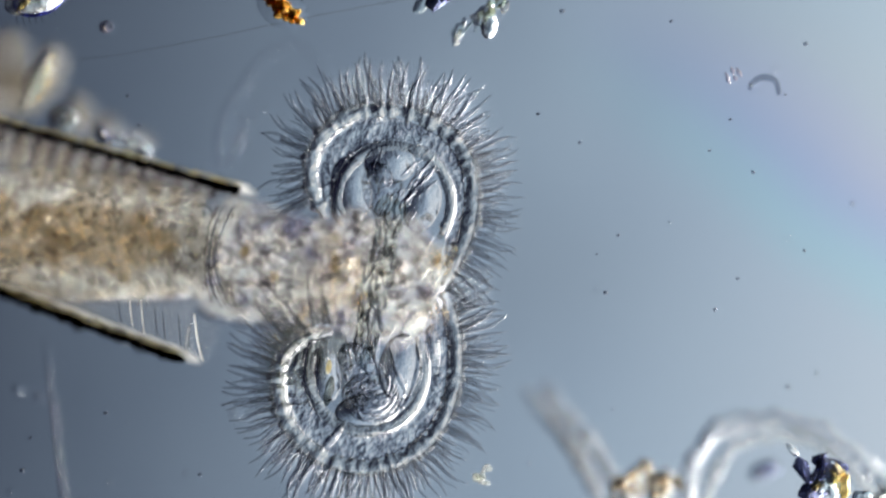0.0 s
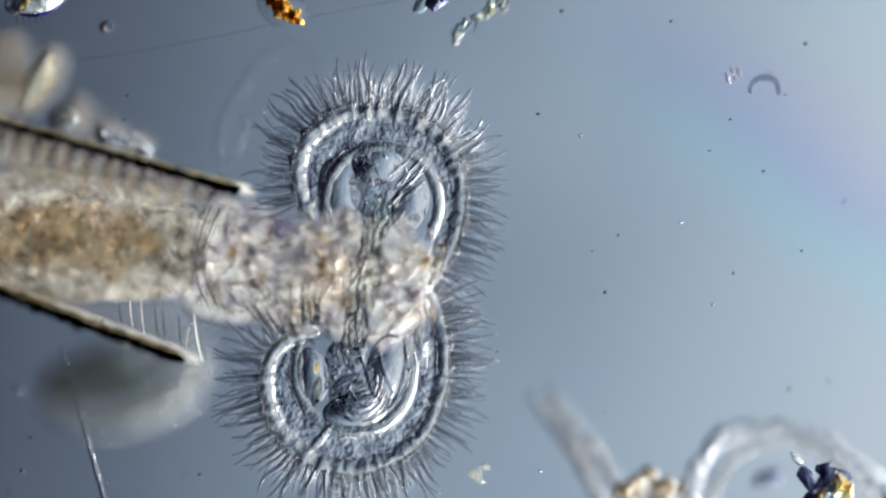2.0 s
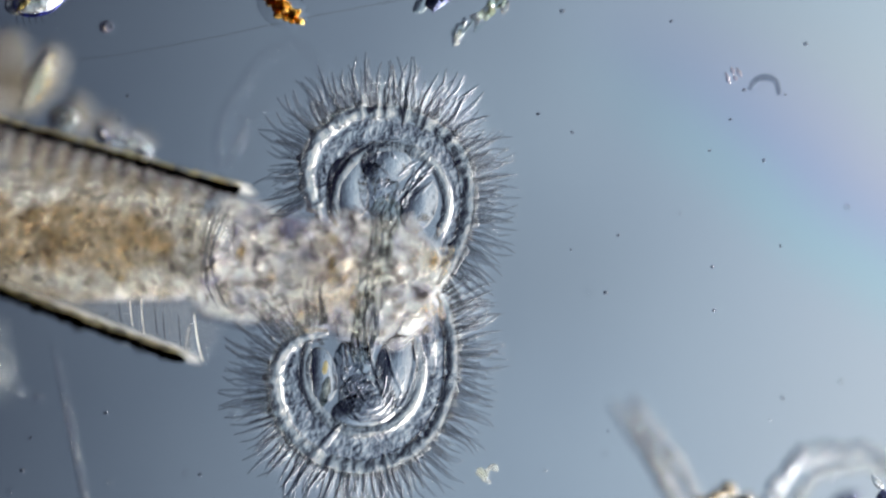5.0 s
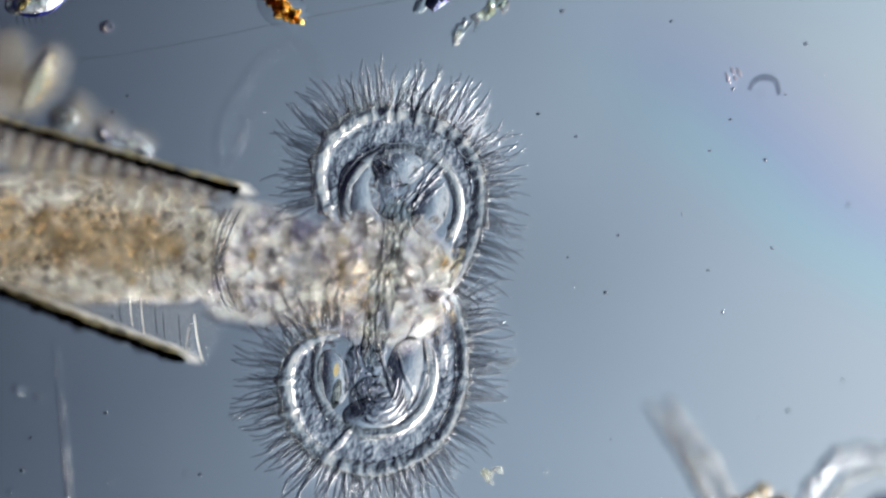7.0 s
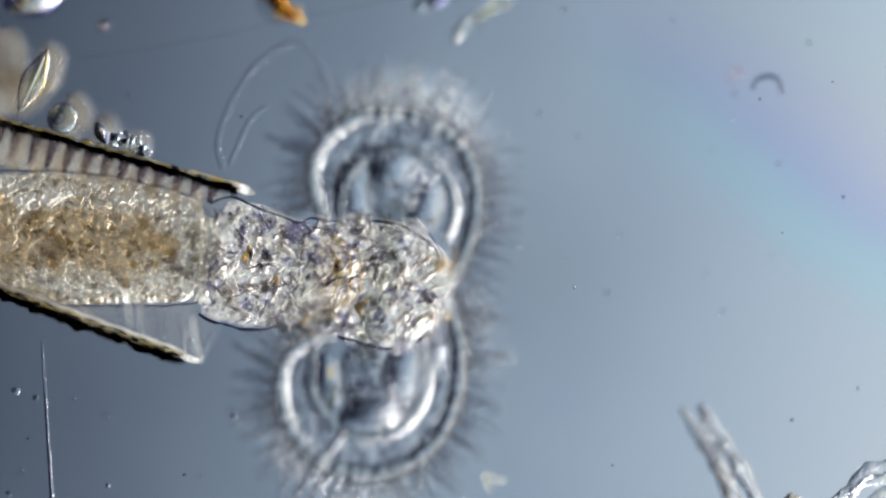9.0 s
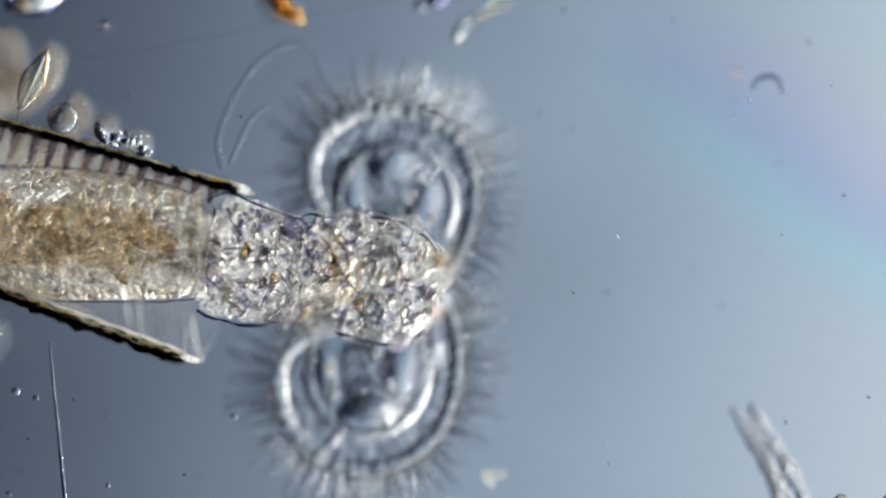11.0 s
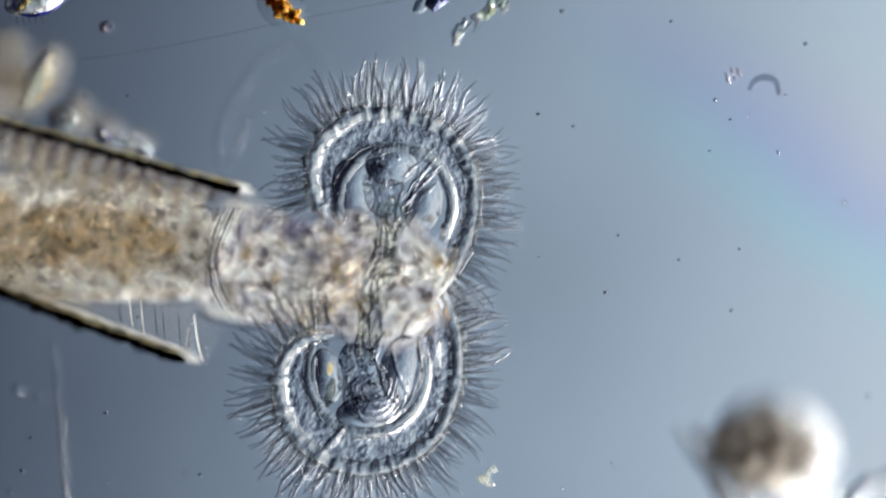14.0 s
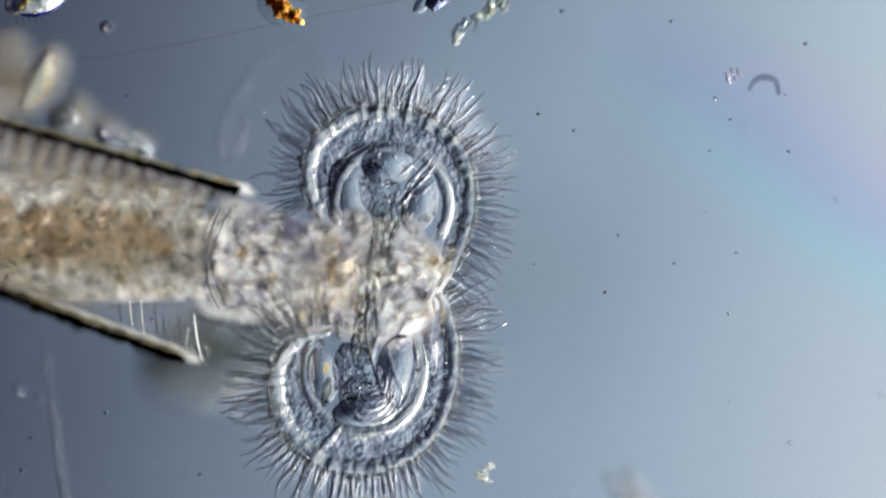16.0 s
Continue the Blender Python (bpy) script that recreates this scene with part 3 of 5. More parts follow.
for i in range(60):
    x = rnd.uniform(375, 760)
    h = float(np.interp(x, [375, 430, 540, 650, 760], [60, 85, 78, 92, 60]))
    y = float(np.interp(x, [375, 540, 760], [460, 480, 500])) + rnd.uniform(-h, h)
    r = rnd.uniform(5, 13) * K
    part("tissue_lump", lumpy(dome(P(x, y, BODY_Z + rnd.uniform(0.08, 0.11)), r * rnd.uniform(1.0, 1.8), r * 0.8, r * 0.40, rnd.uniform(0, 180), 20, 6), r * 0.2, r * 1.4, i), M_WRINKLE, animal)
mastax = part("mastax", lumpy(ball(P(590, 478, BODY_Z + 0.05), 0.13, 0.20, 0.06, 0, 20, 14), 0.015, 0.07, 5.0), M_LUMP, animal, "rounded chewing organ")
for dx, bend in ((6, 38), (20, 46), (-16, 30)):
    pts = smooth_path([P(575 + dx, 412, 0.13), P(592 + dx + bend * 0.4, 445, 0.14), P(592 + dx + bend * 0.4, 510, 0.14), P(568 + dx, 550, 0.13)], 16)
    part("jaw_ridge", sweep(pts, [0.002 + 0.004 * math.sin(math.pi * i / 16) for i in range(17)], 6), M_AMBER, mastax)


for off in (-1, 1):
    edge = []
    for x in range(-80, 349, 4):
        mid, half = float(np.interp(x, (-60, 0, 100, 200, 290, 345), (408, 410, 415, 420, 430, 437))), float(np.interp(x, (-60, 0, 100, 200, 290, 345), (106, 114, 118, 114, 104, 92)))
        edge.append(P(x, mid + off * half + 2.5 * noise.noise(Vector((x * 0.05, off, 0))), 0.06))
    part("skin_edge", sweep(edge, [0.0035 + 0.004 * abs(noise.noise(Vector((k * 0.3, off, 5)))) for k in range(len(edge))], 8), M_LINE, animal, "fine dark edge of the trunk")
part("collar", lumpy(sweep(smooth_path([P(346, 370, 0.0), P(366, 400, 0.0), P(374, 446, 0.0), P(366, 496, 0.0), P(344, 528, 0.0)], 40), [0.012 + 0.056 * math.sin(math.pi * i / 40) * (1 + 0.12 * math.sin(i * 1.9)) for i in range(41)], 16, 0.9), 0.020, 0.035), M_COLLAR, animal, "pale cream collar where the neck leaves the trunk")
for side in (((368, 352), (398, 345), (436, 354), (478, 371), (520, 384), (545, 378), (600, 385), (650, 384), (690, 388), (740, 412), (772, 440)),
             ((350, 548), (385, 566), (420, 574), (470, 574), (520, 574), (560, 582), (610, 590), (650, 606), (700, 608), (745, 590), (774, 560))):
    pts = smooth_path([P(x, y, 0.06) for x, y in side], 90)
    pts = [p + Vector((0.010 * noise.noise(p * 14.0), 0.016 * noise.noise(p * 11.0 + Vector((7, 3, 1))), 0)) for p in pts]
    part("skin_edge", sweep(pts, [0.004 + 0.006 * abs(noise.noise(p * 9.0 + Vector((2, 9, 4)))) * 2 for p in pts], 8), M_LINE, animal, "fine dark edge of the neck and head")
# the larger folds of the neck, each a clear ridge with its shaded side drawn as a dark line
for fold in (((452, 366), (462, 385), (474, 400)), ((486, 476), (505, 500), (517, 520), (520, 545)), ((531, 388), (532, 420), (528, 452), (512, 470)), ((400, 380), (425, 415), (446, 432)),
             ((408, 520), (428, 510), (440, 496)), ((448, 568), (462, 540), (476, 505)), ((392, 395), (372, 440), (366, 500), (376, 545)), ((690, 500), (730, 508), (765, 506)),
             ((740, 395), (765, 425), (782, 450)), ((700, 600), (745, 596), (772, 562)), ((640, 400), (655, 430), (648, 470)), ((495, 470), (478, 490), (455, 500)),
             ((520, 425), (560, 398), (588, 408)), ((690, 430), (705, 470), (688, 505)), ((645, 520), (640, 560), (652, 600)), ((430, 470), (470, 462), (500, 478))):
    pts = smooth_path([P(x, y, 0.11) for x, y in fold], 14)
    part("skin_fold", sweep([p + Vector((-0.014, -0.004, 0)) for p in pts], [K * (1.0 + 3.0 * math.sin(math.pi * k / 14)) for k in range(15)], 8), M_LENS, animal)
    part("crease_shade", sweep([p + Vector((0.004, 0.002, 0.01)) for p in pts], [K * (0.3 + 0.9 * math.sin(math.pi * k / 14)) for k in range(15)], 6), M_LINE, animal)
for x, y, r in ((601, 478, 6), (602, 494, 7), (592, 418, 5), (598, 424, 4), (581, 549, 5)):
    part("jaw_grain", lumpy(ball(P(x, y, 0.14), r * K, r * K * 0.7, r * K * 0.6, 30, 10, 8), 0.004, 0.02, x), M_GOLD, mastax)
for skin, ahead in ((trunk, 1.0), (neck, -1.0), (head, -1.0)):
    clear_below(skin, ahead)

# fine dark lines that paint the shade in creases between the cells of the skin
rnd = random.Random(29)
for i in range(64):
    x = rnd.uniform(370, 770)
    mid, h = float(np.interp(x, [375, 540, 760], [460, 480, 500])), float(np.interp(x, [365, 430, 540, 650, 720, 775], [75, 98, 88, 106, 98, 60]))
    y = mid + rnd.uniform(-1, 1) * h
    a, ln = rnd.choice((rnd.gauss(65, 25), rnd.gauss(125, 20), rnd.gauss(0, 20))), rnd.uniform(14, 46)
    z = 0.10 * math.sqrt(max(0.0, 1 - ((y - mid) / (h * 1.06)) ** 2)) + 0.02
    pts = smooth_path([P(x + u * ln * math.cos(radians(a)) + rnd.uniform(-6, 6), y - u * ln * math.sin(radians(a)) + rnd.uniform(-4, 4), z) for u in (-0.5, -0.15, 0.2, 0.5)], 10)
    part("crease_shade", sweep(pts, [K * (0.3 + rnd.uniform(0.7, 1.5) * math.sin(math.pi * k / 10)) for k in range(11)], 6), M_LINE, animal)


def skin_sheet(xs, mids, halves, z_top, drop):
    """The upper skin of the body: a thin arched sheet."""
    verts, faces, nx, ny = [], [], 60, 30
    for i in range(nx + 1):
        x = xs[0] + (xs[-1] - xs[0]) * i / nx
        m, h = float(np.interp(x, xs, mids)), float(np.interp(x, xs, halves))
        for k in range(ny + 1):
            u = 2 * k / ny - 1
            verts.append(P(x + 4 * math.sin(k * 1.3), m + u * h * (1 + 0.03 * math.sin(x * 0.13 + u)), z_top - drop * abs(u) ** 3))
    for i in range(nx):
        for k in range(ny):
            a = i * (ny + 1) + k
            faces.append((a, a + 1, a + ny + 2, a + ny + 1))
    return verts, [f[::-1] for f in faces]


part("top_skin", skin_sheet((378, 450, 540, 640, 720, 775), (454, 464, 480, 492, 497, 503), (100, 104, 84, 98, 92, 60), 0.41, 0.16), M_SKIN, animal, "mottled upper skin of the neck and head")
part("top_skin", skin_sheet((-60, 100, 250, 330, 380), (408, 415, 425, 434, 442), (100, 108, 102, 88, 66), 0.40, 0.16), M_SKIN, animal, "mottled upper skin of the trunk")

# wrinkles of the skin
rnd = random.Random(17)
for i in range(230):
    x = rnd.uniform(365, 775)
    h = float(np.interp(x, [365, 430, 540, 650, 720, 775], [75, 98, 90, 108, 100, 60]))
    y = float(np.interp(x, [375, 540, 760], [460, 480, 500])) + rnd.uniform(-h, h)
    a = rnd.choice((rnd.gauss(90, 22), rnd.gauss(0, 30), rnd.uniform(0, 180)))
    ln = rnd.uniform(12, 44)
    z = 0.09 * math.sqrt(max(0.0, 1 - ((y - np.interp(x, [375, 540, 760], [460, 480, 500])) / (h * 1.08)) ** 2)) + 0.005
    pts = []
    for k in range(4):
        u = (k / 3 - 0.5) * ln
        w = rnd.uniform(-8, 8)
        pts.append(P(x + u * math.cos(radians(a)) - w * math.sin(radians(a)), y - u * math.sin(radians(a)) - w * math.cos(radians(a)), z))
    wide = rnd.uniform(3.0, 6.0)
    part("wrinkle", ridge(smooth_path(pts, 10), [K * wide * (0.2 + 0.8 * math.sin(math.pi * (k + 0.4) / 11)) for k in range(11)], 0.62, 0.003, 0.05, i), M_AMBER if i % 40 == 0 else M_WRINKLE, animal)


for i in range(40):
    x = rnd.uniform(235, 560)
    h = float(np.interp(x, [235, 330, 390, 450, 560], [85, 80, 82, 92, 85]))
    y = float(np.interp(x, [235, 390, 560], [425, 455, 482])) + rnd.uniform(-h, h)
    a = rnd.gauss(75, 25) if 350 < x < 430 else rnd.uniform(0, 180)
    ln = rnd.uniform(16, 60)
    pts = []
    for k in range(4):
        u, w = (k / 3 - 0.5) * ln, rnd.uniform(-7, 7)
        pts.append(P(x + u * math.cos(radians(a)) - w * math.sin(radians(a)), y - u * math.sin(radians(a)) - w * math.cos(radians(a)), 0.14 + 0.26 * (i % 10) / 9))
    part("skin_fold", sweep(smooth_path(pts, 10), [K * rnd.uniform(1.8, 4.0) * (0.2 + 0.8 * math.sin(math.pi * (k + 0.4) / 11)) for k in range(11)], 7), M_HAIR, animal)
for dx, w in ((-14, 1.6), (-4, 2.4), (4, 1.5), (12, 2.2), (20, 1.4)):      # the folds of skin where the neck leaves the case
    pts = smooth_path([P(402 + dx, 362, 0.38), P(384 + dx, 402, 0.41), P(372 + dx * 0.6, 455, 0.42), P(378 + dx, 505, 0.41), P(398 + dx, 548, 0.38)], 30)
    part("skin_fold", sweep(pts, [K * w * (0.3 + math.sin(math.pi * (k + 0.4) / 31)) for k in range(31)], 8), M_ROD if dx in (-4, 12) else M_HAIR, animal)


for i in range(110):
    x, y = 380 - 330 * rnd.random() ** 1.6, 0.0
    mid = float(np.interp(x, [-60, 200, 372], [405, 420, 442]))
    y = mid + rnd.uniform(-88, 88)
    a, ln = rnd.gauss(95, 40), rnd.uniform(7, 22)
    z = rnd.uniform(0.30, 0.42)
    pts = [P(x + u * ln * math.cos(radians(a)) + rnd.uniform(-2, 2), y - u * ln * math.sin(radians(a)), z) for u in (-0.5, 0.0, 0.5)]
    part("skin_grain", sweep(smooth_path(pts, 6), [K * w for w in (0.6, 1.4, 2.0, 2.2, 1.8, 1.4, 0.6)], 7), M_HAIR, animal)


# crown outline: radii over angle (degrees, anticlockwise from the right) about each lobe's middle
UP_MID, LOW_MID = (697, 345), (655, 690)
UP_OUT = ([-62, -54, -39, -21, -2, 15, 34, 52, 73, 93, 111, 128, 147, 163, 180, 198], [187, 174, 160, 151, 148, 151, 154, 152, 148, 150, 159, 165, 164, 156, 142, 128])
LOW_OUT = ([-237, -224, -210, -197, -183, -167, -149, -132, -113, -92, -71, -51, -31, -11, 7, 24, 38, 47, 54], [119, 145, 161, 168, 165, 161, 157, 149, 143, 140, 138, 142, 146, 151, 161, 175, 194, 207, 222])


def lobe_line(mid, table, a0, a1, n, z, off=0.0):
    angs, rads = table
    dense = np.linspace(angs[0], angs[-1], 241)
    r = np.interp(dense, angs, rads)
    r = np.convolve(np.pad(r, 6, mode="edge"), np.ones(13) / 13, "valid")
    out = []
    for i in range(n + 1):
        a = a0 + (a1 - a0) * i / n
        q = float(np.interp(a, dense, r)) + off - 9 * max(0.0, math.cos(radians(a)))
        out.append(P(mid[0] + q * math.cos(radians(a)), mid[1] - q * math.sin(radians(a)), z))
    return out


def ellipse_line(mid, rx, ry, a0, a1, n, z):
    return [P(mid[0] + rx * math.cos(radians(a0 + (a1 - a0) * i / n)), mid[1] - ry * math.sin(radians(a0 + (a1 - a0) * i / n)), z) for i in range(n + 1)]


def band(inner, outer, z_thick, seed, ridges=5.0):
    """A soft flattened band between two lines."""
    n = len(inner)
    verts, faces, sides = [], [], 24
    for i in range(n):
        c, h = (inner[i] + outer[i]) / 2, (outer[i] - inner[i]) / 2
        for k in range(sides):
            t = 2 * math.pi * k / sides
            q = c + h * (0.98 * math.cos(t))
            w = 1 + 0.5 * noise.noise(q * 14 + Vector((seed, 0, 0)))
            u = math.cos(t)
            verts.append(q + Vector((0, 0, z_thick * (0.80 + 0.20 * u * u) * math.sqrt(max(0.0, 1 - u ** 6)) * w * (1 if math.sin(t) >= 0 else -1))))
    for i in range(n - 1):
        for k in range(sides):
            faces.append((i * sides + k, i * sides + (k + 1) % sides, (i + 1) * sides + (k + 1) % sides, (i + 1) * sides + k))
    faces.append(tuple(range(sides))[::-1])
    faces.append(tuple((n - 1) * sides + k for k in range(sides)))
    return verts, [f[::-1] for f in faces]


def beaded(n, base, amp, every):
    return [K * (base + amp * abs(math.sin(math.pi * i / every))) * min(1, 0.3 + i / 8, 0.3 + (n - i) / 8) for i in range(n + 1)]


N = 150
RIM_RISE = 0.28
lobes = []
for nm, mid, table, a0, a1, imid, irx, iry, ia0, ia1 in (
        ("upper_lobe", UP_MID, UP_OUT, 198, -62, (697, 358), 101, 100, 205, -35),
        ("lower_lobe", LOW_MID, LOW_OUT, 54, -237, (648, 655), 103, 108, 32, -205)):
    lobe = part(nm, lumpy(ball(P(imid[0], imid[1], CROWN_Z - 0.05), irx * K * 0.97, iry * K * 0.97, 0.035, 0, 40, 24), 0.008, 0.09, irx), M_CLEAR, animal, "clear disc of the crown")
    outer = lobe_line(mid, table, a0, a1, N, CROWN_Z)
    inner = ellipse_line(imid, irx, iry, ia0, ia1, N, CROWN_Z + 0.01)
    out_in = lobe_line(mid, table, a0, a1, N, CROWN_Z - 0.015, -14)
    in_out = ellipse_line(imid, irx + 10, iry + 10, ia0, ia1, N, CROWN_Z - 0.01)
    part("band", band(in_out, out_in, 0.032, a0), M_BAND, lobe, "grainy grey band of the crown")
    part("outer_rim", ridge(outer, beaded(N, 13.5, 1.6, 2.5), RIM_RISE, 0.009, 0.045, 2.0), M_RIM, lobe, "beaded outer rim")
    part("inner_rim", ridge(inner, beaded(N, 9.5, 1.0, 3.0), RIM_RISE * 0.75, 0.004, 0.09, 5.0), M_RIM, lobe, "fine inner rim")
    lobes.append((lobe, outer, mid))

# mouth funnel and soft folds on the crown
strand = smooth_path([P(690, 345, 0.36), P(688, 400, 0.37), P(672, 480, 0.37), P(655, 560, 0.37), P(644, 640, 0.36)], 40)
clear_below(part("mouth_funnel", lumpy(sweep(strand, [K * (26 + 5 * math.sin(i * 0.35)) * min(1, 0.3 + i / 8, 0.3 + (40 - i) / 8) for i in range(41)], 20, 0.3), 0.010, 0.05, 8.0), M_STRIPE, animal, "striped grey mouth funnel across the crown"))
for cx, cy, rx, ry, tn in ((622, 335, 36, 58, 12), (690, 290, 46, 36, 0), (748, 362, 32, 52, -18), (576, 662, 27, 50, 10), (708, 650, 38, 60, -10), (650, 726, 58, 30, 6), (766, 620, 13, 46, 4)):
    part("vacuole", dome(P(cx, cy, CROWN_Z - 0.01), rx * K, ry * K, min(rx, ry) * K * (0.24 if cy > 500 else 0.17), tn), M_SOFT, animal)
for cx, cy, rx, ry, tn, nm in ((672, 336, 30, 50, 8, "dusky_wedge"), (632, 655, 38, 52, 12, "dusky_patch"), (655, 705, 52, 44, -8, "dusky_patch")):
    part(nm, lumpy(dome(P(cx, cy, CROWN_Z - 0.03), rx * K, ry * K, 0.012, tn), 0.010, 0.07, cx), M_VEIL, animal, "grainy dusky patch of the crown")
part("yellow_spot", lumpy(dome(P(582, 650, CROWN_Z), 5 * K, 13 * K, 0.008, -8, 14, 5), 0.004, 0.03), M_GOLD, animal, "small yellow spot on the crown")
part("dark_spot", lumpy(dome(P(582, 692, CROWN_Z + 0.01), 9 * K, 27 * K, 0.006, -12, 16, 6), 0.010, 0.03), M_GULLET, animal, "small dark spot on the crown")
rnd = random.Random(23)


def soft_line(guide, w, z=CROWN_Z, mat=M_SOFT, n=18, name="striation"):
    """A fine fold that tapers to both ends, through guide places in plan units."""
    pts = smooth_path([P(x, y, z) for x, y in guide], n)
    return part(name, ridge(pts, [K * w * (0.2 + 0.8 * math.sin(math.pi * (k + 0.3) / (n + 0.6))) for k in range(n + 1)], 0.5, 0.003, 0.05, w), mat, animal)


def striation(x, y, ang, ln, wob, z, w, mat=M_SOFT):
    a = radians(ang)
    guide = []
    for k in range(4):
        u, v = (k / 3 - 0.5) * ln, rnd.uniform(-wob, wob)
        guide.append((x + u * math.cos(a) - v * math.sin(a), y - u * math.sin(a) - v * math.cos(a)))
    soft_line(guide, w, z, mat, 8)


for i in range(13):       # nested cups of fine stripes on the lower lobe
    q = 0.24 + 0.76 * i / 12
    rx, ry = 56 * q, 82 * q
    a0, a1 = rnd.uniform(185, 215), rnd.uniform(325, 372)
    soft_line([(664 + rx * math.cos(radians(a)) + rnd.uniform(-3, 3), 668 - ry * math.sin(radians(a)) + rnd.uniform(-3, 3)) for a in np.linspace(a0, a1, 7)], rnd.uniform(3.2, 5.0), CROWN_Z + 0.002 * (i % 3), n=26)
for i in range(70):       # grains of the lower patch
    r, a = math.sqrt(rnd.random()), rnd.uniform(0, 6.28)
    striation(636 + 42 * r * math.cos(a), 665 + 62 * r * math.sin(a), rnd.gauss(70, 40), rnd.uniform(8, 18), 2, CROWN_Z + rnd.uniform(-0.01, 0.01), rnd.uniform(2.2, 3.6), M_SOFT if i % 3 else M_ROD)
for i in range(30):       # grains of the upper wedge
    y = rnd.uniform(268, 372)
    striation(672 + rnd.gauss(0, 16), y, rnd.gauss(80, 30), rnd.uniform(8, 18), 2, CROWN_Z + rnd.uniform(-0.01, 0.01), rnd.uniform(2.2, 3.4), M_SOFT if i % 2 else M_HAIR)
for i in range(26):       # fibres fanning up to the right from the mouth
    u = rnd.random()
    x, y = 700 + 66 * u + rnd.uniform(-6, 6), 372 - 76 * u + rnd.gauss(0, 16)
    striation(x, y, rnd.gauss(50, 9), rnd.uniform(22, 50), 3, CROWN_Z + rnd.uniform(-0.02, 0.01), rnd.uniform(2.4, 4.4))
for i in range(110):      # fine lines down the funnel
    y = rnd.uniform(360, 650)
    x = float(np.interp(y, [360, 470, 560, 650], [692, 672, 655, 640])) + rnd.gauss(0, 17)
    striation(x, y, rnd.gauss(78, 14), rnd.uniform(14, 40), 3, CROWN_Z + rnd.uniform(-0.01, 0.02), rnd.uniform(1.2, 2.4), M_ROD if i % 3 else M_HAIR)
for i in range(60):       # granules of the crown's middle
    x, y = rnd.gauss(690, 62), rnd.gauss(490, 62)
    r = rnd.uniform(3.0, 7.0) * K
    part("granule", lumpy(ball(P(min(max(x, 575), 780), min(max(y, 385), 605), CROWN_Z - rnd.uniform(0.0, 0.08)), r * rnd.uniform(1, 1.8), r, r * 0.7, rnd.uniform(0, 180), 10, 6), r * 0.4, r * 1.5, i), M_HAIR, animal)
for guide, w in (([(655, 600), (668, 650), (690, 700), (716, 724)], 5), ([(688, 600), (700, 650), (718, 690), (728, 700)], 5), ([(700, 735), (728, 700), (742, 650), (738, 600)], 8), ([(590, 740), (630, 764), (690, 762), (730, 735)], 6),
                 ([(608, 750), (590, 775), (566, 800)], 9), ([(660, 640), (668, 610), (662, 590)], 4), ([(626, 600), (632, 630), (640, 600)], 4)):
    soft_line(guide, w, CROWN_Z + 0.006, n=20)

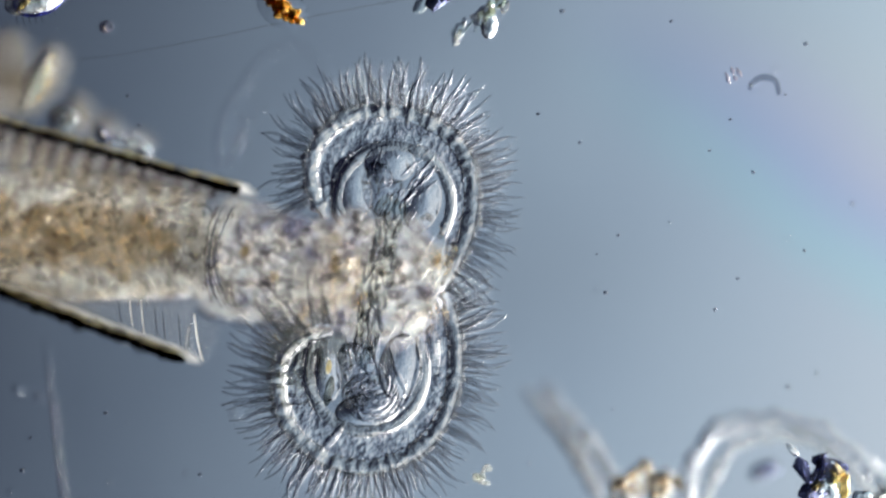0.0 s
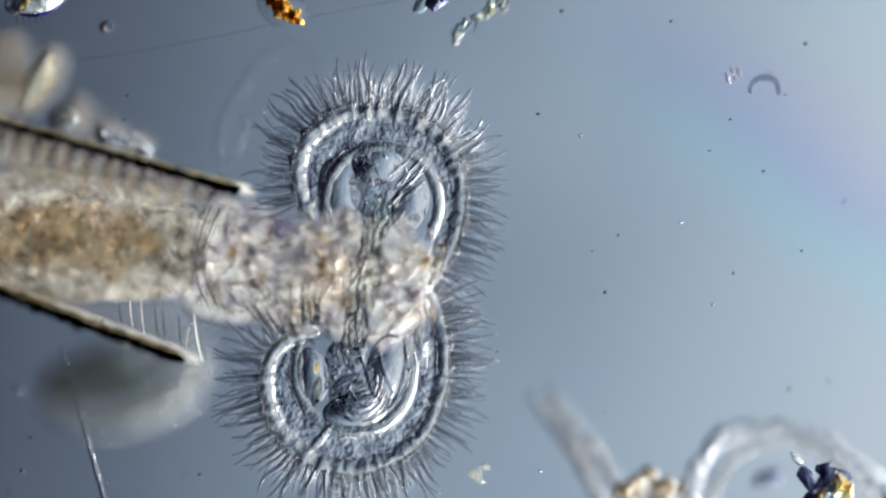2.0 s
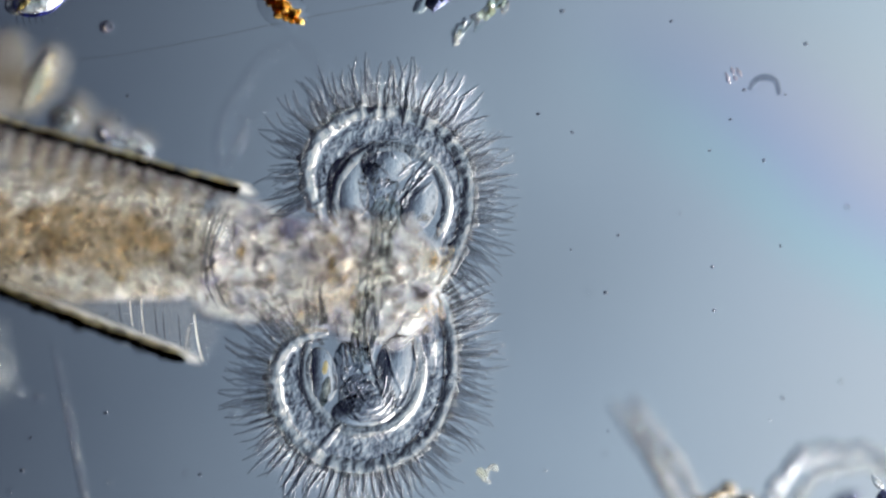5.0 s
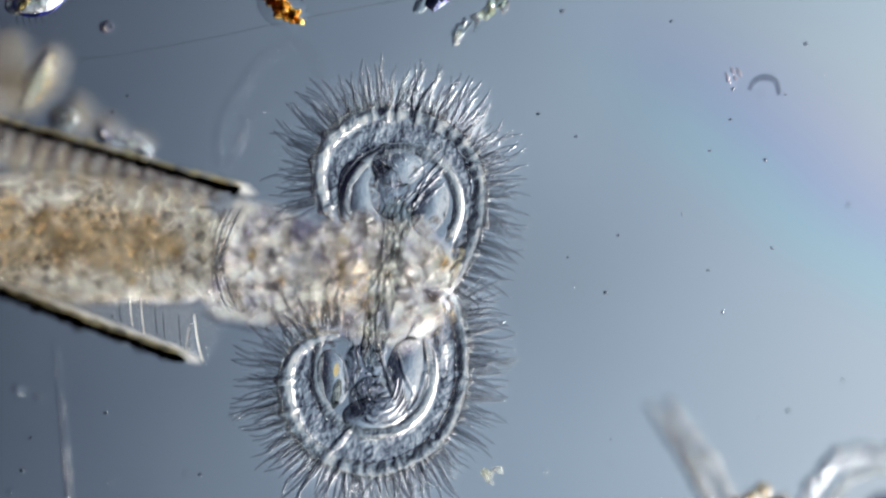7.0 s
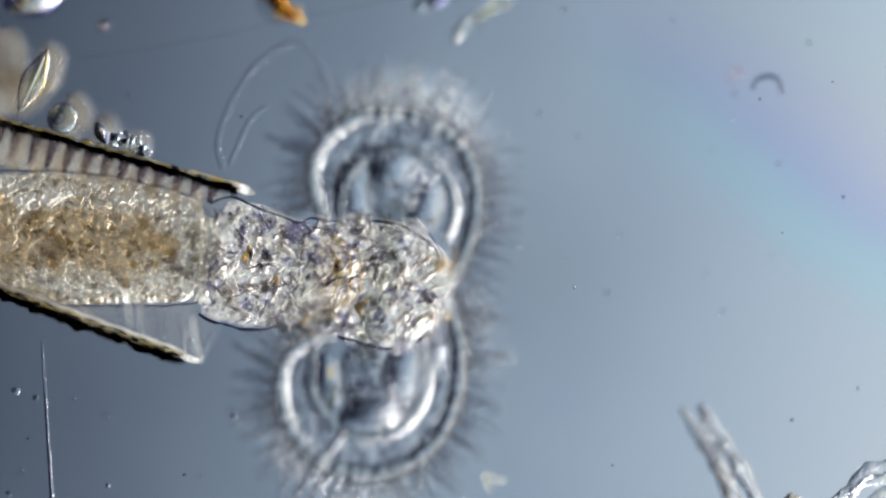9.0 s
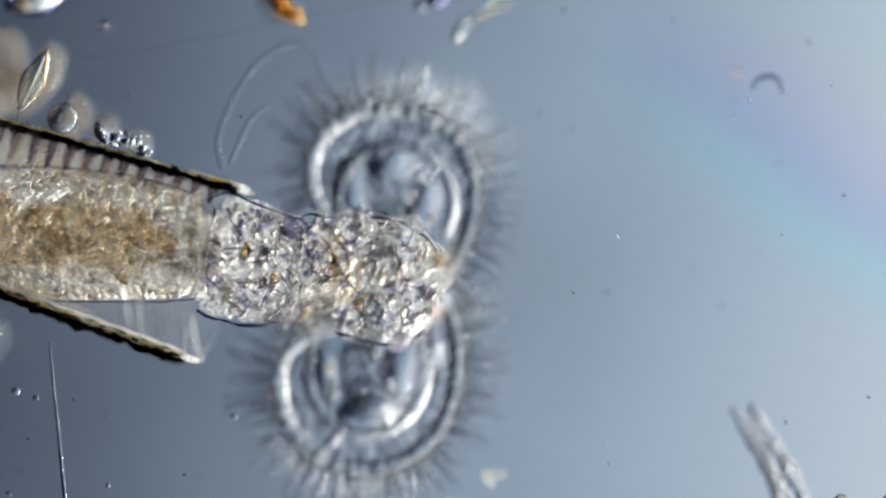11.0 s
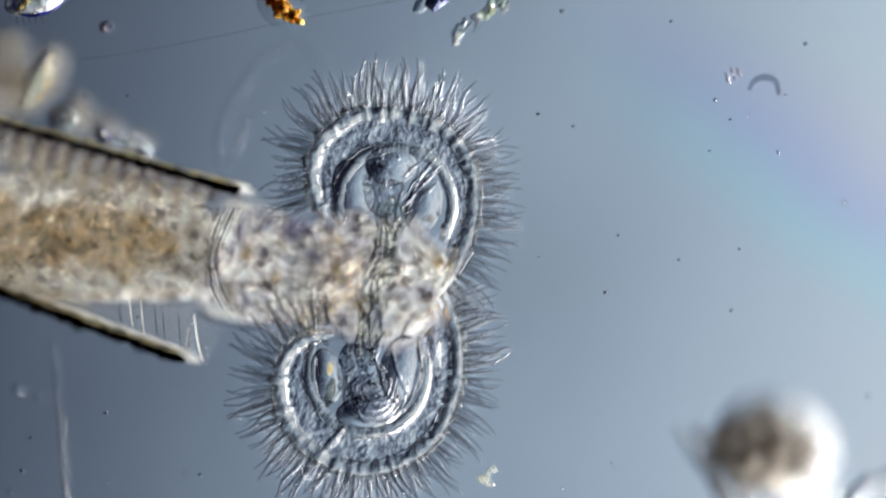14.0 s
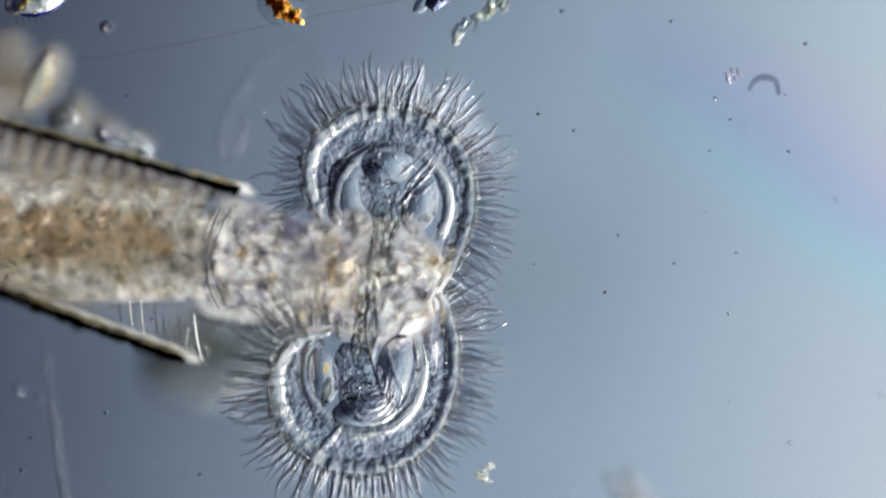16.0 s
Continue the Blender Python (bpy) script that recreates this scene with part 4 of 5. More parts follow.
# cilia
CILIA = []
TUFTS = []
variants = []
for v in range(9):
    rr = random.Random(40 + v)
    b1, b2 = rr.uniform(-0.06, 0.06), rr.uniform(-0.13, 0.13)
    pts = smooth_path([(0, 0, 0), (0.33, b1 * -0.5, 0.01), (0.66, b1, 0.01), (1.0, b2, -0.01)], 9)
    geo = sweep([p * 0.27 for p in pts], [0.0155 * (1 - 0.80 * (i / 9) ** 1.7) for i in range(10)], 7)
    variants.append(mesh_from("cilium", geo[0], geo[1], M_CILIUM))
rnd = random.Random(11)
for li, (lobe, line, mid) in enumerate(lobes):
    cum = [0.0]
    for a, b in zip(line, line[1:]):
        cum.append(cum[-1] + (b - a).length)
    total = cum[-1]
    count = int(total / (4.3 * K))
    for i in range(count):
        d = (i + 0.5 + rnd.uniform(-0.3, 0.3)) / count * total
        k = min(int(np.searchsorted(cum, d)), len(line) - 1)
        q = line[k]
        tang = (line[min(k + 2, len(line) - 1)] - line[max(k - 2, 0)]).normalized()
        ang = math.degrees(math.atan2(tang.x, -tang.y))
        c = P(mid[0], mid[1], CROWN_Z)
        out = Vector((math.cos(radians(ang)), math.sin(radians(ang)), 0))
        if out.dot(q - c) < 0:
            ang += 180
        if li == 0 and q.x < P(640, 0, CROWN_Z).x and q.y < P(0, 362, CROWN_Z).y:
            continue      # the lobe's inner end lies bare against the neck
        ob = new("cilium", variants[rnd.randrange(9)])
        ob.parent = lobe
        s = rnd.uniform(0.52, 0.96) * (1.12 if abs(math.sin(radians(ang))) > 0.75 else 1.04 if math.cos(radians(ang)) > 0 else 1.08)
        ob.scale = (s, s, s)
        home = q - HOME[lobe] + Vector((10 * K * math.cos(radians(ang)), 10 * K * math.sin(radians(ang)), 0)) + Vector((0, 0, rnd.uniform(-0.02, 0.02)))
        ob.location = home
        clump_turn = 4 * math.sin(d * 34 + li) + 3 * math.sin(d * 71)
        CILIA.append((ob, home, ang + clump_turn + rnd.uniform(-6, 6), d, rnd.uniform(0, 6.28), li))

    # shorter under-fringe in tufts that swing together
    tufts = int(total / (30 * K))
    for i in range(tufts):
        d = (i + 0.5) / tufts * total
        k = min(int(np.searchsorted(cum, d)), len(line) - 1)
        if li == 0 and line[k].x < P(640, 0, CROWN_Z).x and line[k].y < P(0, 350, CROWN_Z).y:
            continue
        geos = []
        for j in range(-3, 4):
            kk = min(max(k + j, 1), len(line) - 2)
            q = line[kk]
            tang = (line[kk + 1] - line[kk - 1]).normalized()
            o = Vector((tang.y, -tang.x, 0))
            if o.dot(q - P(mid[0], mid[1], CROWN_Z)) < 0:
                o = -o
            o = (o + tang * rnd.uniform(-0.28, 0.28)).normalized()
            ln = rnd.uniform(30, 58) * K
            b = q + o * (9 * K) + Vector((0, 0, -0.03))
            geos.append(sweep(smooth_path([b, b + o * ln * 0.5 + tang * rnd.uniform(-0.012, 0.012), b + o * ln + tang * rnd.uniform(-0.02, 0.02) - Vector((0, 0, 0.02))], 6), [0.0085 * (1 - 0.7 * m / 6) for m in range(7)], 6))
        tf = part("cilia_tuft", join(*geos), M_CILIUM, lobe, "", line[k])
        TUFTS.append((tf, tf.location.copy(), d, li))


# ---- growth on the tube ----
def spindle(a, b, width, z, bulge=1.0):
    p, q = P(*a, z), P(*b, z)
    n = 14
    return sweep([p.lerp(q, i / n) for i in range(n + 1)], [max(width * K * math.sin(math.pi * (i + 0.15) / (n + 0.3)) ** 0.75, 0.004) for i in range(n + 1)], 14, 0.8)


diatom = thing("diatom", P(45, 200, 0.0), "glassy pale green spindle-shaped diatom growing on the tube case", "diatom")
part("shell", spindle((90, 90), (38, 200), 20, 0.03), M_CELL, diatom)
part("core", spindle((76, 120), (56, 172), 8, 0.05), M_GREEN, diatom)
for side, mt in ((-1, M_LINE), (1, M_AMBER)):
    part("edge", sweep(smooth_path([P(90, 90, 0.06), P(64 + side * 17 + 3, 128, 0.06), P(62 + side * 20 - 4, 160, 0.06), P(38, 200, 0.06)], 20), [K * (0.6 + 1.1 * math.sin(math.pi * k / 20)) for k in range(21)], 6), mt, diatom, "fine dark edge")
for u in (-7, 0, 7):
    part("stripe", sweep(smooth_path([P(84 + u * 0.3, 104, 0.09), P(66 + u, 145, 0.10), P(46 + u * 0.3, 188, 0.09)], 14), 0.0028, 6), M_ROD if u else M_PALE, diatom)
cell = thing("round_alga", P(115, 232, 0.0), "round glassy algal cell on the tube case", "alga")
part("shell", ball(P(115, 211, 0.0), 27 * K, 27 * K, 20 * K, 0, 28, 18), M_CELL, cell)
part("edge", sweep([P(115 + 26 * math.cos(radians(a)), 211 - 26 * math.sin(radians(a)), 0.05) for a in range(0, 360, 12)], 0.0045, 6, closed=True), M_ROD, cell)
part("core", lumpy(dome(P(107, 208, 0.055), 14 * K, 16 * K, 0.012, 0, 18, 6), 0.004, 0.03), M_SPECK, cell, "dark core")
oval = thing("oval_alga", P(186, 256, 0.02), "small dark-edged oval alga on the tube case", "alga")
part("shell", spindle((174, 218), (192, 256), 12, 0.04), M_INK, oval)
part("core", spindle((178, 226), (188, 249), 7, 0.07), M_GLASS, oval)
part("stripe", spindle((180, 229), (186, 246), 3, 0.09), M_AMBER, oval)
crumbs = thing("grain_cluster", P(232, 272, 0.0), "cluster of small clear grains stuck to the tube case", "grain cluster")
rnd = random.Random(21)
for i in range(46):
    x = rnd.uniform(200, 268)
    y = float(np.interp(x, [200, 268], [258, 284])) - 2 - rnd.random() * (30 if 212 < x < 252 else 18)
    r = rnd.uniform(3, 6.5) * K
    part("grain", lumpy(ball(P(x, y, rnd.uniform(0.0, 0.10)), r * 1.3, r, r, rnd.uniform(0, 180), 10, 7), r * 0.3, r * 2, i), (M_CELL, M_INK, M_CELL, M_SPECK, M_GLASS)[i % 5], crumbs)
mat = thing("algal_mat", P(40, 190, -0.2), "pale blurred mat of algae behind the tube case", "algae")
for i, (x, y, rx, ry, tn) in enumerate(((18, 108, 34, 50, 85), (58, 165, 30, 44, 60), (92, 125, 22, 44, 80), (5, 165, 40, 46, 40), (145, 200, 20, 32, 110), (190, 232, 18, 26, 60), (250, 256, 18, 22, 70), (120, 225, 24, 24, 30))):
    part("clump", lumpy(ball(P(x, y, -0.35 - 0.02 * i), rx * K * 1.1, ry * K * 1.1, 20 * K, tn - 90, 18, 12), 0.02, 0.08, i), M_BEIGE, mat)

# empty sheath beside the mouth of the tube
sheath = thing("empty_sheath", P(405, 300, -0.05), "faint clear empty sheath standing beside the tube mouth", "sheath")
part("fold", sweep(smooth_path([P(398, 300, -0.05), P(388, 255, -0.08), P(412, 185, -0.12), P(462, 112, -0.16), P(530, 78, -0.2), P(576, 130, -0.22), P(584, 215, -0.22)], 40), 0.017, 10, 0.8), M_FAINT, sheath)
part("fold", sweep(smooth_path([P(410, 292, -0.03), P(425, 255, -0.05), P(448, 210, -0.07), P(475, 190, -0.08)], 16), 0.014, 10, 0.8), M_FAINT, sheath)

# lip of the tube's mouth and fine lines inside it
lip = [tube_point(0.08 * math.sin(a) + 0.02 * math.cos(a), a, R_TUBE - 0.006) for a in (math.pi * (0.66 + 0.72 * k / 40) for k in range(41))]
part("lip", sweep(lip, [0.004 + 0.008 * math.sin(math.pi * k / 40) for k in range(41)], 8), M_CLEAR, tube, "clear rounded lip of the mouth")
for x, y0, y1 in ((212, 545, 566), (232, 542, 574), (252, 540, 588), (276, 552, 592), (290, 560, 600), (318, 566, 610)):
    part("scratch_line", sweep([P(x - 2, y0 - 8, 0.40), P(x, (y0 + y1) / 2, 0.41), P(x + 3, y1 + 4, 0.40)], [0.003, 0.0045, 0.004], 6), M_PALE if x in (252, 232) else M_ROD, tube)
part("scratch_line", sweep(smooth_path([P(344, 556, 0.38), P(348, 590, 0.40), P(353, 618, 0.40), P(360, 640, 0.38)], 12), [0.004, 0.005] + [0.006] * 9 + [0.005, 0.003], 8), M_PALE, tube)

# ---- things in the water ----
ciliate = thing("ciliate", P(66, 0, 0.4), "small glassy ciliate with blue and gold edges and short bristles", "ciliate")
part("body", lumpy(ball(P(66, -4, 0.4), 60 * K, 30 * K, 28 * K, 18, 26, 18), 0.01, 0.1), M_GLASS, ciliate)
part("rim", sweep(smooth_path([P(22, 2, 0.43), P(28, 20, 0.43), P(55, 28, 0.43), P(90, 20, 0.43), P(116, -2, 0.43)], 24), [0.003 + 0.006 * math.sin(math.pi * i / 24) for i in range(25)], 8), M_BLUE, ciliate, "blue lower rim")
part("stripe", spindle((30, 22), (56, -12), 8, 0.46), M_AMBER, ciliate)
rnd = random.Random(3)
for i in range(8):
    part("grain", lumpy(ball(P(rnd.uniform(50, 95), rnd.uniform(-8, 12), 0.44), 5 * K, 4 * K, 3 * K, 0, 10, 6), 0.004, 0.02, i), M_GREEN, ciliate)
for i in range(7):
    x = 28 + 11 * i
    y = 26 - 0.6 * i if i < 5 else 14 - 4 * (i - 5)
    part("bristle", sweep([P(x, y - 4, 0.4), P(x + 2, y + 10, 0.4), P(x + 5, y + 19, 0.4)], [0.004, 0.003, 0.001], 6), M_ROD, ciliate)
orange = thing("orange_clump", P(495, 20, 0.4), "orange-brown grainy clump of food in the water", "clump")
part("halo", dome(P(500, 16, 0.36), 50 * K, 34 * K, 0.020, -32, 30, 8), M_CLEAR, orange, "thin clear film round the clump")
rnd = random.Random(9)
for i in range(26):
    u = i / 25
    r = rnd.uniform(6, 11) * K
    part("lump", lumpy(ball(P(474 + 50 * u + rnd.uniform(-8, 8), 0 + 30 * u + rnd.uniform(-10, 9), 0.48 + rnd.uniform(-0.03, 0.03)), r * 1.2, r, r, rnd.uniform(0, 180), 12, 8), r * 0.4, r * 1.2, i), M_ORANGE, orange)


def shard(c, size, seed, z, squash=0.5, long=1.0, turn=0.0):
    """An angular splinter of mineral."""
    rr = random.Random(seed)
    bm = bmesh.new()
    for i in range(14):
        d = Vector((rr.gauss(0, 1), rr.gauss(0, 1), rr.gauss(0, 1))).normalized()
        x, y = d.x * long, d.y
        ct, st = math.cos(radians(turn)), math.sin(radians(turn))
        bm.verts.new(P(*c, z) + Vector((x * ct - y * st, x * st + y * ct, d.z * squash)) * size * K)
    bmesh.ops.convex_hull(bm, input=bm.verts)
    bm.verts.index_update()
    loose = [v for v in bm.verts if not v.link_faces]
    for v in loose:
        bm.verts.remove(v)
    bm.verts.index_update()
    geo = [v.co.copy() for v in bm.verts], [tuple(v.index for v in f.verts) for f in bm.faces]
    bm.free()
    return geo


block = thing("mineral_block", P(758, 8, 0.38), "clear and dark mineral splinters lying together", "mineral")
part("clear_block", shard((744, 6), 18, 2, 0.46, 0.6, 1.2, 70), M_CELL, block, "bright clear block", smooth=False)
part("dark_block", shard((775, 2), 20, 5, 0.46, 0.6, 1.3, 30), M_INK, block, "dark block", smooth=False)
splinters = thing("splinter_cluster", P(845, 30, 0.38), "loose cluster of pale splinters and flakes", "mineral")
rnd = random.Random(14)
for i in range(40):
    u = rnd.random()
    part("splinter", shard((800 + 88 * u + rnd.uniform(-9, 9), 66 - 62 * u + rnd.uniform(-14, 12)), rnd.uniform(3, 8), 60 + i, 0.46 + rnd.uniform(-0.05, 0.06), 0.5, 2.0, rnd.uniform(40, 85)), (M_CELL, M_LUMP, M_CELL, M_GREEN, M_SPECK)[i % 5], splinters, smooth=False)
seed_grain = thing("bright_grain", P(865, 43, 0.40), "bright oval grain with a dark edge", "grain")
part("kernel", ball(P(866, 46, 0.40), 15 * K, 24 * K, 14 * K, -8, 18, 12), M_GLASS, seed_grain)
part("husk", lumpy(ball(P(852, 30, 0.38), 12 * K, 20 * K, 10 * K, -20, 14, 10), 0.01, 0.04), M_SPECK, seed_grain)
thread = thing("thread", P(420, 62, 0.42), "long fine dark thread drifting in the water", "thread")
part("strand", sweep(smooth_path([P(140, 106, 0.30), P(230, 94, 0.31), P(380, 66, 0.33), P(520, 36, 0.33), P(740, -6, 0.34)], 40), 0.0022, 6), M_HAIR, thread)
flake = thing("debris_flake", P(853, 846, 0.40), "small pale yellow flake caught at the tips of the cilia", "flake")
for i in range(7):
    r = random.Random(80 + i)
    part("crumb", shard((853 + r.uniform(-16, 16), 846 + r.uniform(-14, 12)), r.uniform(6, 11), 90 + i, 0.40, 0.6, 1.3, r.uniform(0, 180)), M_ALGA, flake, smooth=False)
pair = thing("wedge_pair", P(1298, 133, 0.30), "tiny bright pinkish wedges lying together", "grain")
for a, b in (((1284, 128), (1292, 150)), ((1304, 120), (1312, 138)), ((1294, 118), (1299, 132)), ((1299, 134), (1304, 144))):
    part("wedge", lumpy(spindle(a, b, 4.0, 0.36), 0.003, 0.02, a[0]), M_PINK, pair)
arc = thing("curved_rod", P(1352, 145, 0.2), "dark grey curved rod like a hook", "rod")
part("rod", sweep(smooth_path([P(1326, 160, 0.3), P(1336, 144, 0.3), P(1354, 137, 0.3), P(1373, 144, 0.3), P(1379, 168, 0.3)], 24), [0.010 + 0.008 * math.sin(math.pi * i / 24) for i in range(25)], 10), M_ROD, arc)

# clump of plant debris
clump = thing("debris_clump", P(930, 684, 0.1), "pale torn plant debris with brown fluff and a dark crystal", "debris")
for k, (off, wid, z) in enumerate(((0, 14, -0.06), (31, 15, -0.04))):
    pts = smooth_path([P(930 + off, 690 - off * 0.35, z - 0.22), P(985 + off * 1.05, 757 - off * 0.3, z - 0.16), P(1030 + off * 1.1, 822 - off * 0.4, z - 0.08), P(1075 + off * 1.2, 905 - off * 0.4, z), P(1110 + off * 1.2, 990, z)], 40)
    part("blade", ridge(pts, [K * wid * (0.25 + 0.75 * min(1, (i + 1) / 9)) for i in range(41)], 0.62, 0.007, 0.09, k), M_STEM, clump)
rnd = random.Random(31)
for i in range(8):
    o0, o1 = rnd.uniform(-4, 46), rnd.uniform(-14, 64)
    t0 = rnd.uniform(0, 0.5)
    path = smooth_path([P(930 + o0, 690, -0.33), P(988 + (o0 + o1) / 2, 762, -0.24), P(1034 + o1, 838, -0.08), P(1076 + o1 * 1.1, 925, 0.06)], 30)[int(30 * t0):int(30 * min(1, t0 + rnd.uniform(0.35, 0.6)))]
    part("fibre", sweep(path, [K * rnd.uniform(2, 5) * (0.3 + 0.7 * math.sin(math.pi * (k + 0.4) / len(path))) for k in range(len(path))], 7), M_STEM if i % 3 else M_LUMP, clump)
for i in range(90):
    r = rnd.uniform(4, 12) * K
    fa, fr = rnd.uniform(0, 6.28), math.sqrt(rnd.random())
    part("fluff", lumpy(ball(P(1150 + 72 * fr * math.cos(fa), 885 + 58 * fr * math.sin(fa) + 8 * math.sin(fa * 5), rnd.uniform(-0.05, 0.2)), r * 1.3, r, r * 0.8, rnd.uniform(0, 180), 12, 8), r * 0.4, r, i), M_BROWN, clump)
part("loop", lumpy(sweep(smooth_path([P(1205, 900, 0.05), P(1228, 810, 0.03), P(1272, 752, 0.0), P(1345, 738, 0.0), P(1425, 748, 0.0), P(1500, 792, 0.02), P(1570, 850, 0.03), P(1640, 930, 0.0)], 60), 0.034, 14, 0.5), 0.040, 0.06), M_STEM, clump, "pale loop of torn membrane")
part("loop", lumpy(sweep(smooth_path([P(1240, 900, 0.0), P(1290, 800, -0.05), P(1380, 770, -0.05), P(1470, 800, -0.05), P(1560, 900, 0.0)], 50), 0.030, 10, 0.6), 0.03, 0.07, 3.0), M_BELL, clump)
part("loop", lumpy(sweep(smooth_path([P(1215, 905, 0.05), P(1245, 800, 0.0), P(1290, 765, -0.05), P(1360, 752, -0.05), P(1440, 770, 0.0), P(1490, 812, 0.0), P(1545, 850, 0.05)], 50), 0.022, 10, 0.6), 0.03, 0.05, 6.0), M_STEM, clump)
part("dark_knot", lumpy(ball(P(1355, 832, -0.20), 26 * K, 14 * K, 14 * K, 20, 14, 10), 0.02, 0.05), M_INK, clump)
for i, (x, y, sz, lg, tn, mt) in enumerate(((1466, 846, 38, 1.1, 30, M_INK), (1458, 848, 24, 1.2, 60, M_GLASS), (1484, 838, 17, 1.4, 75, M_AMBER), (1470, 858, 16, 1.3, 20, M_GLASS), (1420, 828, 15, 2.6, -58, M_INK), (1402, 798, 9, 2.2, -40, M_GLASS), (1476, 856, 22, 1.2, 80, M_GLASS), (1440, 872, 22, 1.4, 10, M_INK),
                                            (1496, 862, 12, 2.2, 80, M_AMBER), (1452, 812, 14, 1.5, 20, M_INK), (1530, 880, 18, 1.3, 0, M_GLASS), (1448, 858, 10, 1.6, 40, M_AMBER), (1470, 830, 15, 1.2, 60, M_GLASS))):
    part("crystal", shard((x, y), sz, 200 + i, 0.36 + (0.08 if mt is not M_INK else 0), 0.7, lg, tn), mt, clump, smooth=False)
for i in range(14):
    part("shred", shard((rnd.uniform(1540, 1660), rnd.uniform(860, 960)), rnd.uniform(8, 20), 230 + i, rnd.uniform(0, 0.2), 0.6, 1.4, rnd.uniform(0, 180)), M_GLASS if i % 2 else M_LUMP, clump, smooth=False)

# dark swimmer with a clear case and two toes
swimmer = thing("swimming_rotifer", P(1243, 727, -0.3), "dark brown swimming rotifer with a clear case and short foot", "rotifer")
part("mantle", lumpy(ball(P(1306, 722, -0.36), 84 * K, 72 * K, 36 * K, -10, 24, 16), 0.03, 0.1), M_CASE, swimmer, "bright pale rear of the body")
part("case", ball(P(1266, 716, -0.3), 156 * K, 100 * K, 70 * K, -4, 30, 20), M_CASE, swimmer, "clear outer case")
part("body", lumpy(ball(P(1240, 728, -0.3), 138 * K, 76 * K, 55 * K, -2, 40, 30), 0.055, 0.09, 2.0), M_DARK, swimmer, "dark brown body")
rnd = random.Random(51)
for i in range(34):
    r = rnd.uniform(8, 20) * K
    part("organ", lumpy(ball(P(1228 + rnd.uniform(-95, 95), 728 + rnd.uniform(-42, 42), -0.3 + rnd.uniform(0.06, 0.17)), r * 1.3, r, r, rnd.uniform(0, 180), 12, 8), r * 0.3, r, i), M_LUMP if i % 4 == 0 else M_DARK, swimmer)
for dy in (0, 14):
    part("toe", sweep(smooth_path([P(1330, 765 + dy, -0.3), P(1390, 790 + dy, -0.3), P(1448, 822 + dy, -0.3)], 14), [0.050 - 0.0024 * i for i in range(15)], 10), M_BODY, swimmer)

# large pale bell animal and its bristle
bell = thing("bell_animal", P(228, 670, -0.5), "large pale out-of-focus bell animal drifting under the tube", "ciliate")
part("body", lumpy(ball(P(228, 670, -0.5), 160 * K, 84 * K, 40 * K, 14, 30, 20), 0.05, 0.2, 2.0), M_BODY, bell)
part("gullet", lumpy(ball(P(165, 660, -0.42), 84 * K, 46 * K, 26 * K, 16, 22, 16), 0.05, 0.12, 4.0), M_GULLET, bell, "darker gullet")
part("fold", sweep(smooth_path([P(190, 690, -0.38), P(250, 678, -0.36), P(310, 630, -0.38)], 20), [0.02 + 0.03 * math.sin(math.pi * i / 20) for i in range(21)], 10), M_GULLET, bell)
part("rim", sweep(smooth_path([P(100, 724, -0.40), P(170, 748, -0.38), P(260, 726, -0.38), P(340, 672, -0.40), P(390, 612, -0.40)], 24), [0.012 + 0.035 * math.sin(math.pi * i / 24) for i in range(25)], 10), M_BODY, bell, "pale thick rim")

bristle = thing("bristle", P(95, 760, 0.05), "long straight glassy bristle", "bristle")
part("shaft", sweep([P(77 + 41 * i / 20, 605 + 355 * i / 20, 0.05) for i in range(21)], [0.0015 + 0.0055 * i / 20 for i in range(21)], 10), M_LINE, bristle)
part("edge", sweep([P(80 + 41 * i / 20, 605 + 355 * i / 20, 0.05) for i in range(21)], [0.002 + 0.006 * i / 20 for i in range(21)], 8), M_LENS, bristle, "pale edge")

# specks: still ones and drifting ones
speck_meshes = []
for v in range(5):
    g = lumpy(ball((0, 0, 0), 0.013, 0.010, 0.010, 0, 10, 7), 0.004, 0.012, v * 3.1)
    speck_meshes.append(mesh_from("speck", g[0], g[1], M_SPECK if v < 3 else M_LENS))


def speck(px, py, z, size, v):
    ob = new("speck", speck_meshes[v])
    ob.location = P(px, py, z)
    ob.scale = (size, size, size)
    return tagged(ob, "tiny dark speck in the water" if v < 3 else "tiny glassy grain in the water", "speck", "specks in the water")


rnd = random.Random(61)
for px, py, size in ((1188, 38, 0.9), (226, 170, 0.9), (1256, 267, 0.7), (1426, 78, 1.1), (953, 202, 1.0), (1072, 518, 1.1), (188, 731, 1.1), (1094, 417, 0.8), (880, 623, 0.8), (428, 551, 0.7), (354, 840, 0.9),
                     (1293, 212, 0.8), (995, 20, 1.2), (40, 833, 1.3), (55, 775, 0.7), (1390, 168, 0.6)):
    speck(px, py, 0.38, size, rnd.randrange(3))
for px, py, size, v in ((33, 690, 2.0, 3), (68, 702, 1.5, 1), (417, 735, 1.8, 3), (330, 838, 0.9, 1), (195, 857, 1.2, 4), (55, 775, 0.9, 0), (430, 208, 0.8, 1), (135, 705, 0.8, 1), (20, 870, 1.2, 0)):
    speck(px, py, 0.06, size, v)
pink = thing("pink_grain", P(190, 49, 0.40), "small pale pinkish grain", "grain")
part("shell", dome(P(189, 48, 0.33), 14 * K, 12 * K, 0.010, 20, 22, 7), M_PINK, pink)
